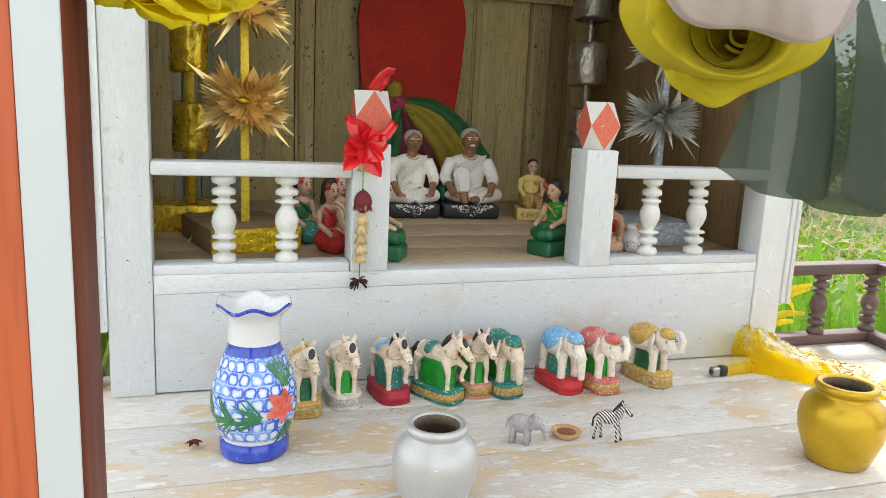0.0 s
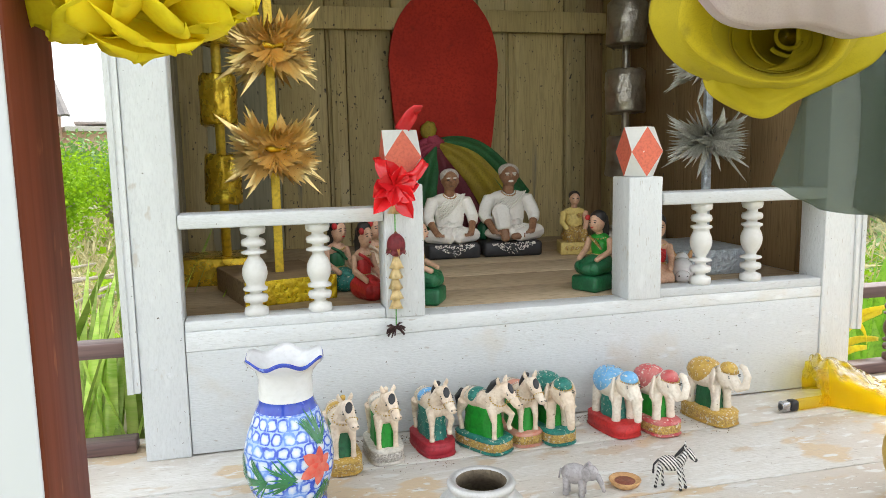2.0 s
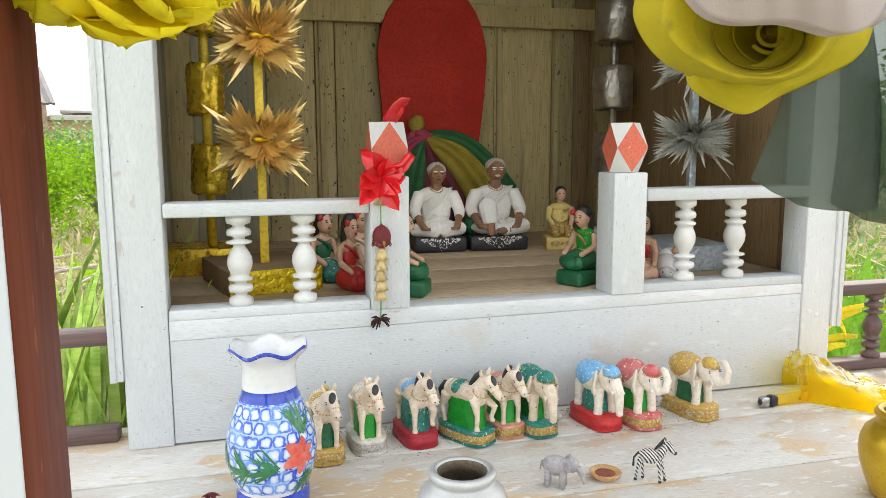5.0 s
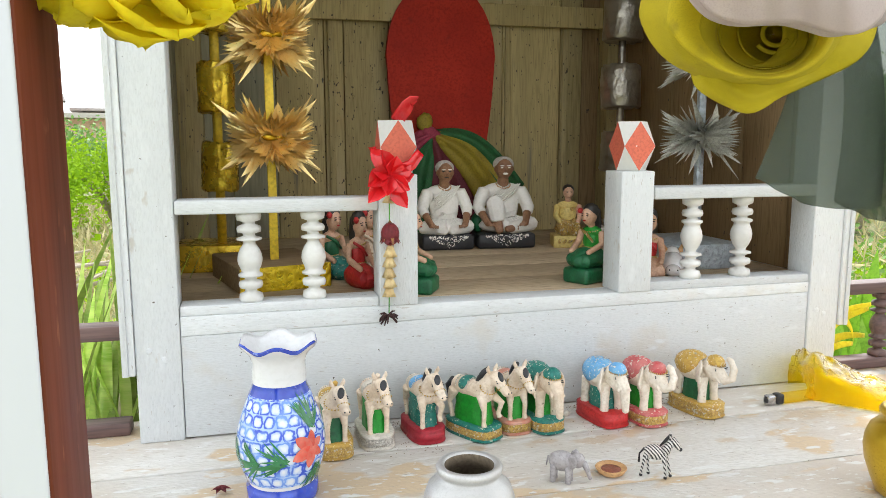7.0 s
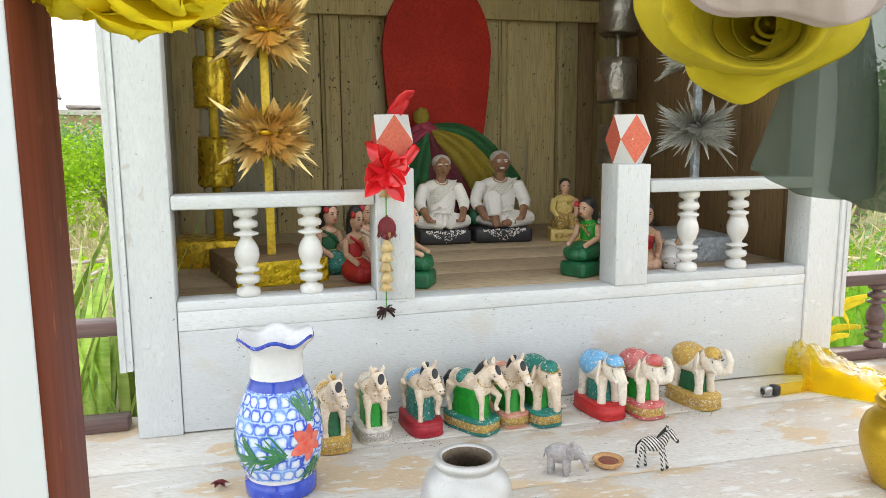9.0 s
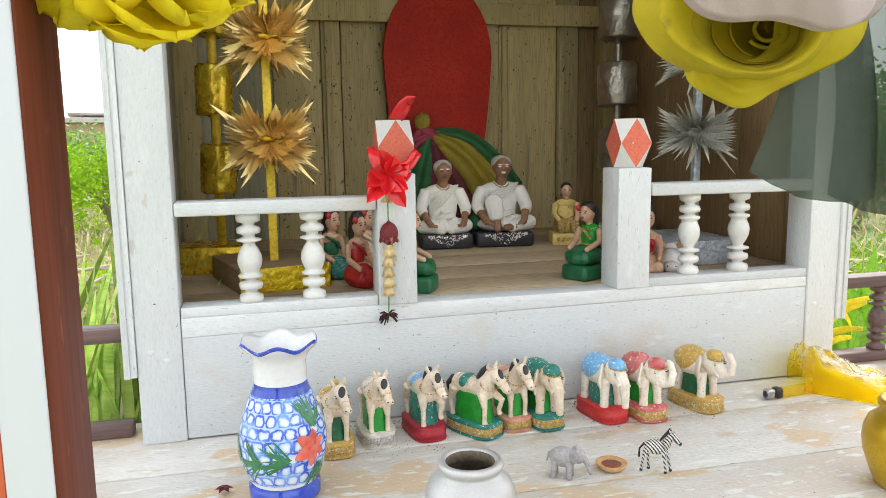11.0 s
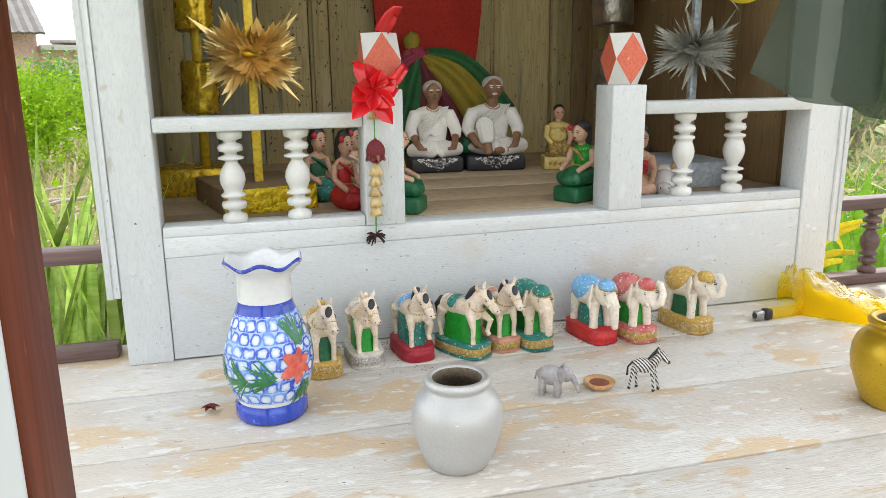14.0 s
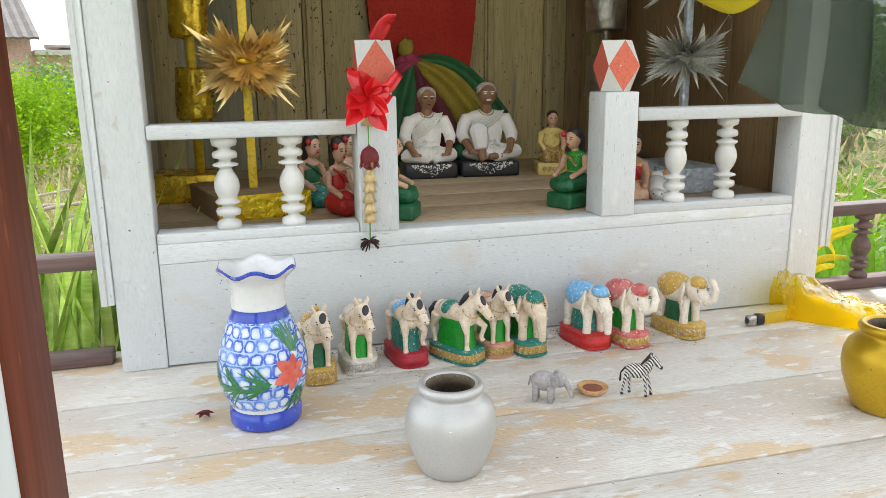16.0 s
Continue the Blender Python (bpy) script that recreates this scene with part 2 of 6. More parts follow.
ceramic_b = mat("cobalt blue glaze", (0.012, 0.035, 0.40), (0.03, 0.085, 0.54), 0.15, 0, 60, 200, ONE, 0.05, 0.001, [((0.14, 0.24, 0.70), 110, 0.64, 0.06, ONE)], coat=0.6)
glaze_red = mat("coral red glaze", (0.66, 0.07, 0.045), (0.74, 0.20, 0.14), 0.2, 0, 90, 260, ONE, 0.02, coat=0.5)
glaze_green = mat("dark green glaze", (0.02, 0.16, 0.06), (0.04, 0.25, 0.08), 0.2, 0, 90, 260, ONE, 0.02, coat=0.5)
ribbon_m = mat("shiny red ribbon", (0.95, 0.035, 0.045), (0.90, 0.025, 0.035), 0.18, 0, 30, 200, ONE, 0.1, 0.002, trans=0.35, coat=0.8, grit=0.97)
bead_m = mat("cream plastic flower", (0.82, 0.66, 0.34), (0.76, 0.55, 0.25), 0.45, 0, 60, 200, ONE, 0.1, trans=0.2)
string_g = mat("green thread", (0.12, 0.45, 0.08), rough=0.8, scale=90)
bud_m = mat("dried dark red petals", (0.22, 0.012, 0.02), (0.12, 0.008, 0.012), 0.6, 0, 70, 260, ONE, 0.5, 0.002)
husk_m = mat("dry brown sepal", (0.36, 0.17, 0.05), (0.22, 0.1, 0.04), 0.8, 0, 70, 260)
twig_m = mat("dried black-brown stalks", (0.045, 0.012, 0.01), (0.03, 0.01, 0.01), 0.7, 0, 90, 260)
silk_pink = mat("faded magenta cloth", (0.36, 0.04, 0.08), (0.26, 0.03, 0.06), 0.7, 0, 30, 260, ONE, 0.3, 0.002)
silk_yellow = mat("olive yellow cloth", (0.40, 0.30, 0.02), (0.3, 0.22, 0.02), 0.7, 0, 30, 260, ONE, 0.3, 0.002)
silk_green = mat("dark green cloth", (0.03, 0.17, 0.05), (0.02, 0.11, 0.035), 0.7, 0, 30, 260, ONE, 0.3, 0.002)
silk_maroon = mat("maroon cloth", (0.18, 0.02, 0.035), (0.12, 0.015, 0.025), 0.7, 0, 30, 260, ONE, 0.3, 0.002)
petal_y = mat("yellow flower fabric", (1.0, 0.88, 0.02), (0.96, 0.80, 0.015), 0.75, 0, 15, 500, ONE, 0.0, 0.001, trans=0.4, grit=0.97)
rose_y = mat("yellow-olive tulle", (0.72, 0.59, 0.018), (0.55, 0.44, 0.014), 0.8, 0, 22, 1300, ONE, 0.12, 0.0006, [((0.40, 0.31, 0.02), 30, 0.66, 0.15, ONE)], trans=0.34, grit=0.97)
rose_w = mat("off-white rose fabric", (0.76, 0.68, 0.68), (0.68, 0.59, 0.60), 0.8, 0, 8, 900, ONE, 0.0, 0.001, [((0.8, 0.55, 0.55), 8, 0.62, 0.2, ONE)], trans=0.55, grit=0.98)
tulle_g = mat("grey-green tulle", (0.28, 0.33, 0.27), (0.19, 0.235, 0.19), 0.85, 0, 9, 900, (1, 1, 0.3), 0.0, 0.001, trans=0.3, clear=0.70, grit=0.97)


def film(name, c, body, gloss):
    """Clear coloured film with a glossy skin."""
    m = bpy.data.materials.new(name)
    m.use_nodes = True
    n, l = m.node_tree.nodes, m.node_tree.links
    n.clear()
    out, tp, tr, gl = (n.new(k) for k in ("ShaderNodeOutputMaterial", "ShaderNodeBsdfTransparent", "ShaderNodeBsdfTranslucent", "ShaderNodeBsdfGlossy"))
    m1, m2, fr, nz, rp = (n.new(k) for k in ("ShaderNodeMixShader", "ShaderNodeMixShader", "ShaderNodeLayerWeight", "ShaderNodeTexNoise", "ShaderNodeMix"))
    nz.inputs["Scale"].default_value = 30
    rp.data_type = "RGBA"
    rp.inputs[6].default_value, rp.inputs[7].default_value = (*c, 1), (c[0], c[1] * 0.93, c[2] * 0.6, 1)
    l.new(nz.outputs["Fac"], rp.inputs["Factor"])
    for s in (tp, tr):
        l.new(rp.outputs[2], s.inputs["Color"])
    gl.inputs["Roughness"].default_value = 0.06
    fr.inputs["Blend"].default_value = gloss
    m1.inputs[0].default_value = body
    l.new(tp.outputs[0], m1.inputs[1])
    l.new(tr.outputs[0], m1.inputs[2])
    l.new(fr.outputs["Facing"], m2.inputs[0])
    l.new(m1.outputs[0], m2.inputs[1])
    l.new(gl.outputs[0], m2.inputs[2])
    l.new(m2.outputs[0], out.inputs["Surface"])
    return m


wrap_m = film("yellow cellophane", (1.0, 0.91, 0.16), 0.26, 0.28)
lighter_y = mat("clear yellow plastic", (0.95, 0.80, 0.06), (0.93, 0.74, 0.05), 0.1, 0, 20, 90, ONE, 0.05, trans=0.3, clear=0.86, grit=0.97)
chrome = mat("scratched chrome", (0.6, 0.6, 0.6), (0.4, 0.4, 0.4), 0.2, 0.95, 80, 300)
plastic_k = mat("black plastic", (0.02, 0.02, 0.022), rough=0.35, scale=60)
snake_m = mat("banded green leaf", (0.30, 0.52, 0.05), (0.64, 0.78, 0.19), 0.4, 0, 30, 160, (0.3, 0.3, 2.4), 0.15, 0.001, trans=0.18, spec=0.5, tint=0.65)
canna_m = mat("broad green leaf", (0.30, 0.52, 0.05), (0.17, 0.38, 0.03), 0.4, 0, 12, 120, ONE, 0.15, 0.001, trans=0.35, tint=0.3)
leaf_m = mat("yellow-green leaves", (0.36, 0.56, 0.015), (0.16, 0.32, 0.01), 0.7, 0, 2.5, 60, ONE, 0.1, trans=0.35, tint=0.2, spec=0.15)
leaf_d = mat("dark green leaves", (0.12, 0.24, 0.05), (0.18, 0.34, 0.07), 0.55, 0, 2.5, 60, ONE, 0.1, trans=0.3)
straw_m = mat("dry straw grass", (0.58, 0.50, 0.28), (0.42, 0.38, 0.18), 0.8, 0, 3, 60, ONE, 0.1, trans=0.2)
ground_m = mat("dry grassy soil", (0.30, 0.27, 0.14), (0.16, 0.20, 0.07), 0.95, 0, 1.4, 14, ONE, 0.5, 0.03, [((0.5, 0.45, 0.32), 0.9, 0.6, 0.1, ONE), ((0.12, 0.2, 0.05), 1.6, 0.6, 0.1, ONE)])
ribbon_y = mat("yellow satin strip", (1.0, 0.90, 0.06), (0.98, 0.84, 0.05), 0.35, 0, 20, 120, ONE, 0.2, 0.001, trans=0.35)
plaster_m = mat("pale grey render", (0.55, 0.53, 0.50), (0.45, 0.43, 0.4), 0.85, 0, 4, 60, ONE, 0.3, 0.003)
pink_wall = mat("pink house wall", (0.72, 0.50, 0.44), (0.62, 0.42, 0.36), 0.85, 0, 1.5, 20)
roof_m = mat("grey corrugated roof", (0.13, 0.115, 0.11), (0.08, 0.075, 0.07), 0.7, 0, 1.5, 20)
bark_m = mat("pale dry branch", (0.52, 0.46, 0.38), (0.36, 0.31, 0.25), 0.9, 0, 20, 120)
pane_m = mat("dark window", (0.05, 0.06, 0.07), rough=0.2, scale=3)
debris_m = mat("dry brown litter", (0.13, 0.08, 0.045), (0.22, 0.14, 0.08), 0.9, 0, 90, 300)


def scale_glaze():
    """White glaze with rows of cobalt-rimmed scales, set by angle round the axis and height."""
    m = ceramic_w.copy()
    m.name = "white glaze with blue scales"
    n, l = m.node_tree.nodes, m.node_tree.links
    b = next(x for x in n if x.type == "BSDF_PRINCIPLED")
    tc, sep = n.new("ShaderNodeTexCoord"), n.new("ShaderNodeSeparateXYZ")
    l.new(tc.outputs["Object"], sep.inputs[0])

    def op(kind, a, c=0.0, d=0.0):
        x = n.new("ShaderNodeMath")
        x.operation = kind
        for i, v in enumerate((a, c, d)):
            if isinstance(v, (int, float)):
                x.inputs[i].default_value = v
            else:
                l.new(v, x.inputs[i])
        return x.outputs[0]

    ang = op("ARCTAN2", sep.outputs[1], sep.outputs[0])
    row = op("MULTIPLY", sep.outputs[2], 1 / 0.0138)
    fr = op("FRACT", row)
    half = op("MULTIPLY", op("FLOOR", row), 0.5)
    u = op("FRACT", op("ADD", op("MULTIPLY", ang, 20 / math.tau), half))
    nz = n.new("ShaderNodeTexNoise")
    nz.inputs["Scale"].default_value = 130
    l.new(tc.outputs["Object"], nz.inputs["Vector"])
    wob = op("MULTIPLY", op("SUBTRACT", nz.outputs["Fac"], 0.5), 0.5)
    du = op("POWER", op("ABSOLUTE", op("SUBTRACT", u, 0.5)), 3)
    dv = op("POWER", op("ABSOLUTE", op("SUBTRACT", fr, 0.42)), 3)
    d = op("ADD", op("POWER", op("ADD", du, dv), 1 / 3), op("MULTIPLY", wob, 1.1))
    r = n.new("ShaderNodeMapRange")
    r.inputs["From Min"].default_value, r.inputs["From Max"].default_value = 0.055, 0.125
    r.inputs["To Min"].default_value, r.inputs["To Max"].default_value = 1.0, 0.0
    l.new(op("ABSOLUTE", op("SUBTRACT", d, 0.425)), r.inputs["Value"])
    x = n.new("ShaderNodeMix")
    x.data_type = "RGBA"
    r2, w = n.new("ShaderNodeMapRange"), n.new("ShaderNodeMix")
    w.data_type = "RGBA"
    w.inputs[6].default_value, w.inputs[7].default_value = (0.72, 0.77, 0.82, 1), (0.36, 0.52, 0.82, 1)
    r2.inputs["From Min"].default_value, r2.inputs["From Max"].default_value = 0.10, 0.38
    l.new(d, r2.inputs["Value"])
    l.new(r2.outputs[0], w.inputs["Factor"])
    l.new(w.outputs[2], x.inputs[6])
    nb, rb2, st = n.new("ShaderNodeTexNoise"), n.new("ShaderNodeMapRange"), n.new("ShaderNodeMix")
    nb.inputs["Scale"].default_value = 42
    l.new(tc.outputs["Object"], nb.inputs["Vector"])
    rb2.inputs["From Min"].default_value, rb2.inputs["From Max"].default_value = 0.42, 0.62
    l.new(nb.outputs["Fac"], rb2.inputs["Value"])
    st.data_type = "RGBA"
    st.inputs[6].default_value, st.inputs[7].default_value = (0.02, 0.07, 0.55, 1), (0.17, 0.34, 0.78, 1)
    l.new(rb2.outputs[0], st.inputs["Factor"])
    l.new(st.outputs[2], x.inputs[7])
    l.new(r.outputs[0], x.inputs["Factor"])
    l.new(x.outputs[2], b.inputs["Base Color"])
    return m


def stripes():
    m = toy_grey.copy()
    m.name = "black and white stripes"
    n, l = m.node_tree.nodes, m.node_tree.links
    b = next(x for x in n if x.type == "BSDF_PRINCIPLED")
    tc, w, r = n.new("ShaderNodeTexCoord"), n.new("ShaderNodeTexWave"), n.new("ShaderNodeMapRange")
    w.inputs["Scale"].default_value, w.inputs["Distortion"].default_value, w.inputs["Detail Scale"].default_value = 120, 2.0, 60
    w.bands_direction = "DIAGONAL"
    r.inputs["From Min"].default_value, r.inputs["From Max"].default_value = 0.42, 0.55
    x = n.new("ShaderNodeMix")
    x.data_type = "RGBA"
    x.inputs[6].default_value, x.inputs[7].default_value = (0.03, 0.03, 0.03, 1), (0.68, 0.66, 0.62, 1)
    l.new(tc.outputs["Object"], w.inputs["Vector"])
    l.new(w.outputs["Fac"], r.inputs["Value"])
    l.new(r.outputs[0], x.inputs["Factor"])
    l.new(x.outputs[2], b.inputs["Base Color"])
    return m


scale_m, stripe_m = scale_glaze(), stripes()


# ---- mesh helpers ----
def put(name, bm, mats, parent=None, m=None, label="", smooth=True):
    """Link a bmesh as one object, with its list of materials."""
    me = bpy.data.meshes.new(name)
    for f in bm.faces:
        f.smooth = smooth
    bm.to_mesh(me)
    bm.free()
    for x in (mats if isinstance(mats, (list, tuple)) else [mats]):
        me.materials.append(x)
    ob = new(name, me)
    if parent:
        ob.parent = parent
    if m is not None:
        ob.matrix_basis = m
    if label:
        ob["label"] = label
    return ob


def part(name, bm, material, parent, label="", m=None, smooth=True):
    return put(name, bm, material, parent, m, label, smooth)


def share(name, data, parent=None, m=None):
    ob = new(name, data)
    if parent:
        ob.parent = parent
    if m is not None:
        ob.matrix_basis = m
    return ob


def holder(name, m=None):
    ob = new(name)
    ob.empty_display_size = 0.02
    if m is not None:
        ob.matrix_basis = m
    return ob


def mark(bm, verts, mi):
    for f in {f for v in verts for f in v.link_faces}:
        f.material_index = mi


def box(bm, x0, x1, y0, y1, z0, z1, bevel=0.0015, mi=0, seg=2):
    m = Matrix.LocRotScale(((x0 + x1) / 2, (y0 + y1) / 2, (z0 + z1) / 2), None, (x1 - x0, y1 - y0, z1 - z0))
    vs = bmesh.ops.create_cube(bm, size=1, matrix=m)["verts"]
    mark(bm, vs, mi)
    if bevel:
        es = list({e for v in vs for e in v.link_edges})
        for f in bmesh.ops.bevel(bm, geom=es, offset=bevel, segments=seg, profile=0.5, affect="EDGES")["faces"]:
            f.material_index = mi
    return bm


def boxed(*a, **k):
    return box(bmesh.new(), *a, **k)


def ball(bm, c, r, mi=0, rot=(0, 0, 0), seg=14):
    r = (r, r, r) if isinstance(r, (int, float)) else r
    m = Matrix.Translation(c) @ Euler([radians(a) for a in rot]).to_matrix().to_4x4() @ Matrix.Diagonal((*r, 1))
    vs = bmesh.ops.create_uvsphere(bm, u_segments=seg, v_segments=max(6, seg * 2 // 3), radius=1, matrix=m)["verts"]
    mark(bm, vs, mi)


def limb(bm, pts, rs, mi=0, seg=10):
    """A rounded tube through the points with a radius at each."""
    pts = [Vector(p) for p in pts]
    rings = []
    for i, p in enumerate(pts):
        d = (pts[min(i + 1, len(pts) - 1)] - pts[max(i - 1, 0)]).normalized()
        a = d.orthogonal().normalized() if abs(d.x) > 0.9 else d.cross(Vector((1, 0, 0))).normalized()
        b = d.cross(a)
        rings.append([bm.verts.new(p + rs[i] * (math.cos(k * math.tau / seg) * a + math.sin(k * math.tau / seg) * b)) for k in range(seg)])
    for r0, r1 in zip(rings, rings[1:]):
        for k in range(seg):
            f = bm.faces.new((r0[k], r0[(k + 1) % seg], r1[(k + 1) % seg], r1[k]))
            f.material_index = mi
    for r, p, s in ((rings[0], pts[0], -1), (rings[-1], pts[-1], 1)):
        q = pts[1] if s < 0 else pts[-2]
        rad = rs[0] if s < 0 else rs[-1]
        tip = bm.verts.new(p + (p - q).normalized() * rad * 0.6)
        for k in range(seg):
            f = bm.faces.new((r[(k + 1) % seg], r[k], tip) if s < 0 else (r[k], r[(k + 1) % seg], tip))
            f.material_index = mi


def lathe(bm, prof, seg=32, mi=0, wave=None, c=(0, 0, 0), mis=None):
    """Turn the profile (radius, height) round z; wave(a, i) scales radius and adds height."""
    rings = []
    for i, (r, z) in enumerate(prof):
        ring = []
        for k in range(seg):
            a = math.tau * k / seg
            s, dz = wave(a, i) if wave else (1, 0)
            ring.append(bm.verts.new((c[0] + r * s * math.cos(a), c[1] + r * s * math.sin(a), c[2] + z + dz)))
        rings.append(ring)
    for i, (r0, r1) in enumerate(zip(rings, rings[1:])):
        for k in range(seg):
            f = bm.faces.new((r0[k], r0[(k + 1) % seg], r1[(k + 1) % seg], r1[k]))
            f.material_index = mis[i] if mis else mi
    for r, flip in ((rings[0], True), (rings[-1], False)):
        if prof[0 if flip else -1][0] > 1e-5:
            f = bm.faces.new(r[::-1] if flip else r)
            f.material_index = mis[0 if flip else -1] if mis else mi
    return bm


def blade(bm, p, d, length, width, side, droop=0.0, seg=4, fold=0.25, mi=0, shape=0.45):
    """A pointed leaf from p along d, width across side, with a folded midrib and a droop."""
    p, d, side = Vector(p), Vector(d).normalized(), Vector(side)
    side = (side - d * side.dot(d)).normalized()
    nrm = d.cross(side)
    rows = []
    for i in range(seg + 1):
        t = i / seg
        w = width / 2 * (math.sin(math.pi * min(1, t * 0.5 / shape)) if t < shape else 1 - ((t - shape) / (1 - shape)) ** 1.6)
        w = max(w, width * 0.12 * (1 - t))
        q = p + d * length * t - Vector((0, 0, 1)) * droop * length * t * t
        if i == seg:
            rows.append([bm.verts.new(q)])
        else:
            rows.append([bm.verts.new(q - side * w + nrm * w * fold), bm.verts.new(q), bm.verts.new(q + side * w + nrm * w * fold)])
    for a, b in zip(rows, rows[1:]):
        if len(b) == 3:
            fs = [bm.faces.new((a[0], a[1], b[1], b[0])), bm.faces.new((a[1], a[2], b[2], b[1]))]
        else:
            fs = [bm.faces.new((a[0], a[1], b[0])), bm.faces.new((a[1], a[2], b[0]))]
        for f in fs:
            f.material_index = mi


def sheet(bm, fn, nu, nv, mi=0, wrap=False):
    """A skin of nu x nv quads from fn(u, v), u and v from 0 to 1."""
    g = [[bm.verts.new(fn(i / nu, j / nv)) for j in range(nv + 1)] for i in range(nu if wrap else nu + 1)]
    for i in range(nu):
        for j in range(nv):
            a, b = g[i], g[(i + 1) % len(g)]
            bm.faces.new((a[j], b[j], b[j + 1], a[j + 1])).material_index = mi
    return bm


def thick(ob, t):
    mod = ob.modifiers.new("thickness", "SOLIDIFY")
    mod.thickness = t
    return ob


def fuse(bm, groups, voxel, rounds=4):
    """Melt the overlapping closed forms of each material group into one carved skin."""
    made = []
    for mi in groups:
        cp = bm.copy()
        bmesh.ops.delete(cp, geom=[f for f in cp.faces if f.material_index != mi], context="FACES")
        me = bpy.data.meshes.new("rough")
        cp.to_mesh(me)
        cp.free()
        ob = new("rough", me)
        rm = ob.modifiers.new("melt", "REMESH")
        rm.mode, rm.voxel_size = "VOXEL", voxel
        sm = ob.modifiers.new("soften", "SMOOTH")
        sm.factor, sm.iterations = 0.5, rounds
        res = bpy.data.meshes.new_from_object(ob.evaluated_get(bpy.context.evaluated_depsgraph_get()))
        bpy.data.objects.remove(ob)
        bpy.data.meshes.remove(me)
        res.polygons.foreach_set("material_index", [mi] * len(res.polygons))
        made.append(res)
    bmesh.ops.delete(bm, geom=[f for f in bm.faces if f.material_index in groups], context="FACES")
    for res in made:
        bm.from_mesh(res)
        bpy.data.meshes.remove(res)
    return bm


def rnd(a, b):
    return random.uniform(a, b)


# ---- large structure ----
F = 0.173      # floor of the shrine above the deck
SILL = 0.187
GROUND = -0.85
bm = bmesh.new()
bmesh.ops.create_grid(bm, x_segments=120, y_segments=120, size=60)
for v in bm.verts:
    v.co.z = GROUND + 0.05 * noise.noise(v.co * 0.35)
    v.co.y += 20
ground = tagged(put("ground", bm, ground_m), "dry grassy soil with green weeds", "ground", kind="structure")

bm = boxed(-0.30, 1.32, -0.84, 0.06, GROUND - 0.1, -0.024, 0.004)
box(bm, -0.07, 1.07, 0.061, 0.84, GROUND - 0.1, -0.002, 0.004)
tagged(put("plinth", bm, plaster_m), "plain grey rendered plinth under the deck", "plinth", kind="structure")

deck = tagged(holder("deck"), "worn white-painted plank deck with ochre bare patches", "floor", kind="structure")

# shrine house
house = tagged(holder("spirit_house"), "white-painted wooden spirit house with open balustraded front", "spirit house")
WOOD = 0.97    # top of the side walls
for x0, x1 in ((-0.058, 0.0), (1.0, 1.058)):
    for y0, y1 in ((0.0, 0.058), (0.77, 0.828)):
        part("post", boxed(x0, x1, y0, y1, 0.0, WOOD, 0.002), white_v if y0 < 0.1 else wall_m, house)
def slanted(bm, z0, z1):
    """Lean the long joint between the two front boards."""
    for v in bm.verts:
        if z0 < v.co.z < z1:
            v.co.z += -0.004 + 0.0105 * v.co.x
    return bm


part("front_board", slanted(boxed(0.001, 0.999, 0.003, 0.022, 0.0026, 0.1496, 0.0006), 0.13, 0.16), white_h, house)
bm = slanted(boxed(0.001, 0.999, 0.0025, 0.05, 0.1500, F, 0.0008), 0.14, 0.156)
part("threshold", bm, white_h, house)
for x0, x1 in ((0.001, 0.2725), (0.7045, 0.999)):
    part("sill", boxed(x0, x1, 0.0035, 0.045, F, SILL, 0.0016), white_h, house)
for x, z in ((-0.040, 0.129), (-0.021, 0.116), (1.016, 0.125), (1.030, 0.118)):
    bm = lathe(bmesh.new(), [(0.0055, 0), (0.0055, 0.0012), (0.0045, 0.0022), (0.001, 0.0024)], 16)
    part("bolt", bm, white_v, house, m=pose(x, 0.0019, z, 90))
# side walls: upright boards outside the posts, ends seen from the front
for s, x in ((-1, -0.058), (1, 1.058)):
    for k in range(6):
        y0 = -0.004 + k * 0.139
        a, b = (x - 0.016, x - 0.0005) if s < 0 else (x + 0.0005, x + 0.016)
        part("wall_board", boxed(a, b, y0, y0 + 0.1375, 0.097, WOOD, 0.0008), white_v, house)
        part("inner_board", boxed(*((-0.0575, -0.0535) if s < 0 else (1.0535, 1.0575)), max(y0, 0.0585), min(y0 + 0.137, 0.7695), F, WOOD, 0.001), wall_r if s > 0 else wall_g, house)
    part("corner_strip", boxed(*((-0.0745, -0.0665) if s < 0 else (1.0665, 1.0745)), -0.007, -0.0045, 0.097, WOOD, 0.0006), white_v, house)
    part("side_beam", boxed(*((-0.0535, -0.03) if s < 0 else (1.03, 1.0535)), 0.06, 0.765, 0.695, 0.745, 0.002), wall_m, house)
# back wall: boards and cover battens
xs = [-0.055, 0.02, 0.06, 0.165, 0.28, 0.328, 0.44, 0.56, 0.66, 0.732, 0.891, 0.952, 1.004, 1.055]
for k, (a, b) in enumerate(zip(xs, xs[1:])):
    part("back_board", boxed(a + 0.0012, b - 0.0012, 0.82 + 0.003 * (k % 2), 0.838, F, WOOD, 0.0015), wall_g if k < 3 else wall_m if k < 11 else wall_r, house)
part("backing_panel", boxed(-0.074, 1.074, 0.8385, 0.846, 0.12, WOOD, 0.001), wall_m, house)
for x in (0.745, 0.902, 0.297):
    part("batten", boxed(x - 0.008, x + 0.008, 0.811, 0.8195, F, 0.695, 0.002), wall_m, house)
part("cross_beam", boxed(0.002, 0.998, 0.797, 0.8105, 0.693, 0.745, 0.002), wall_m, house)
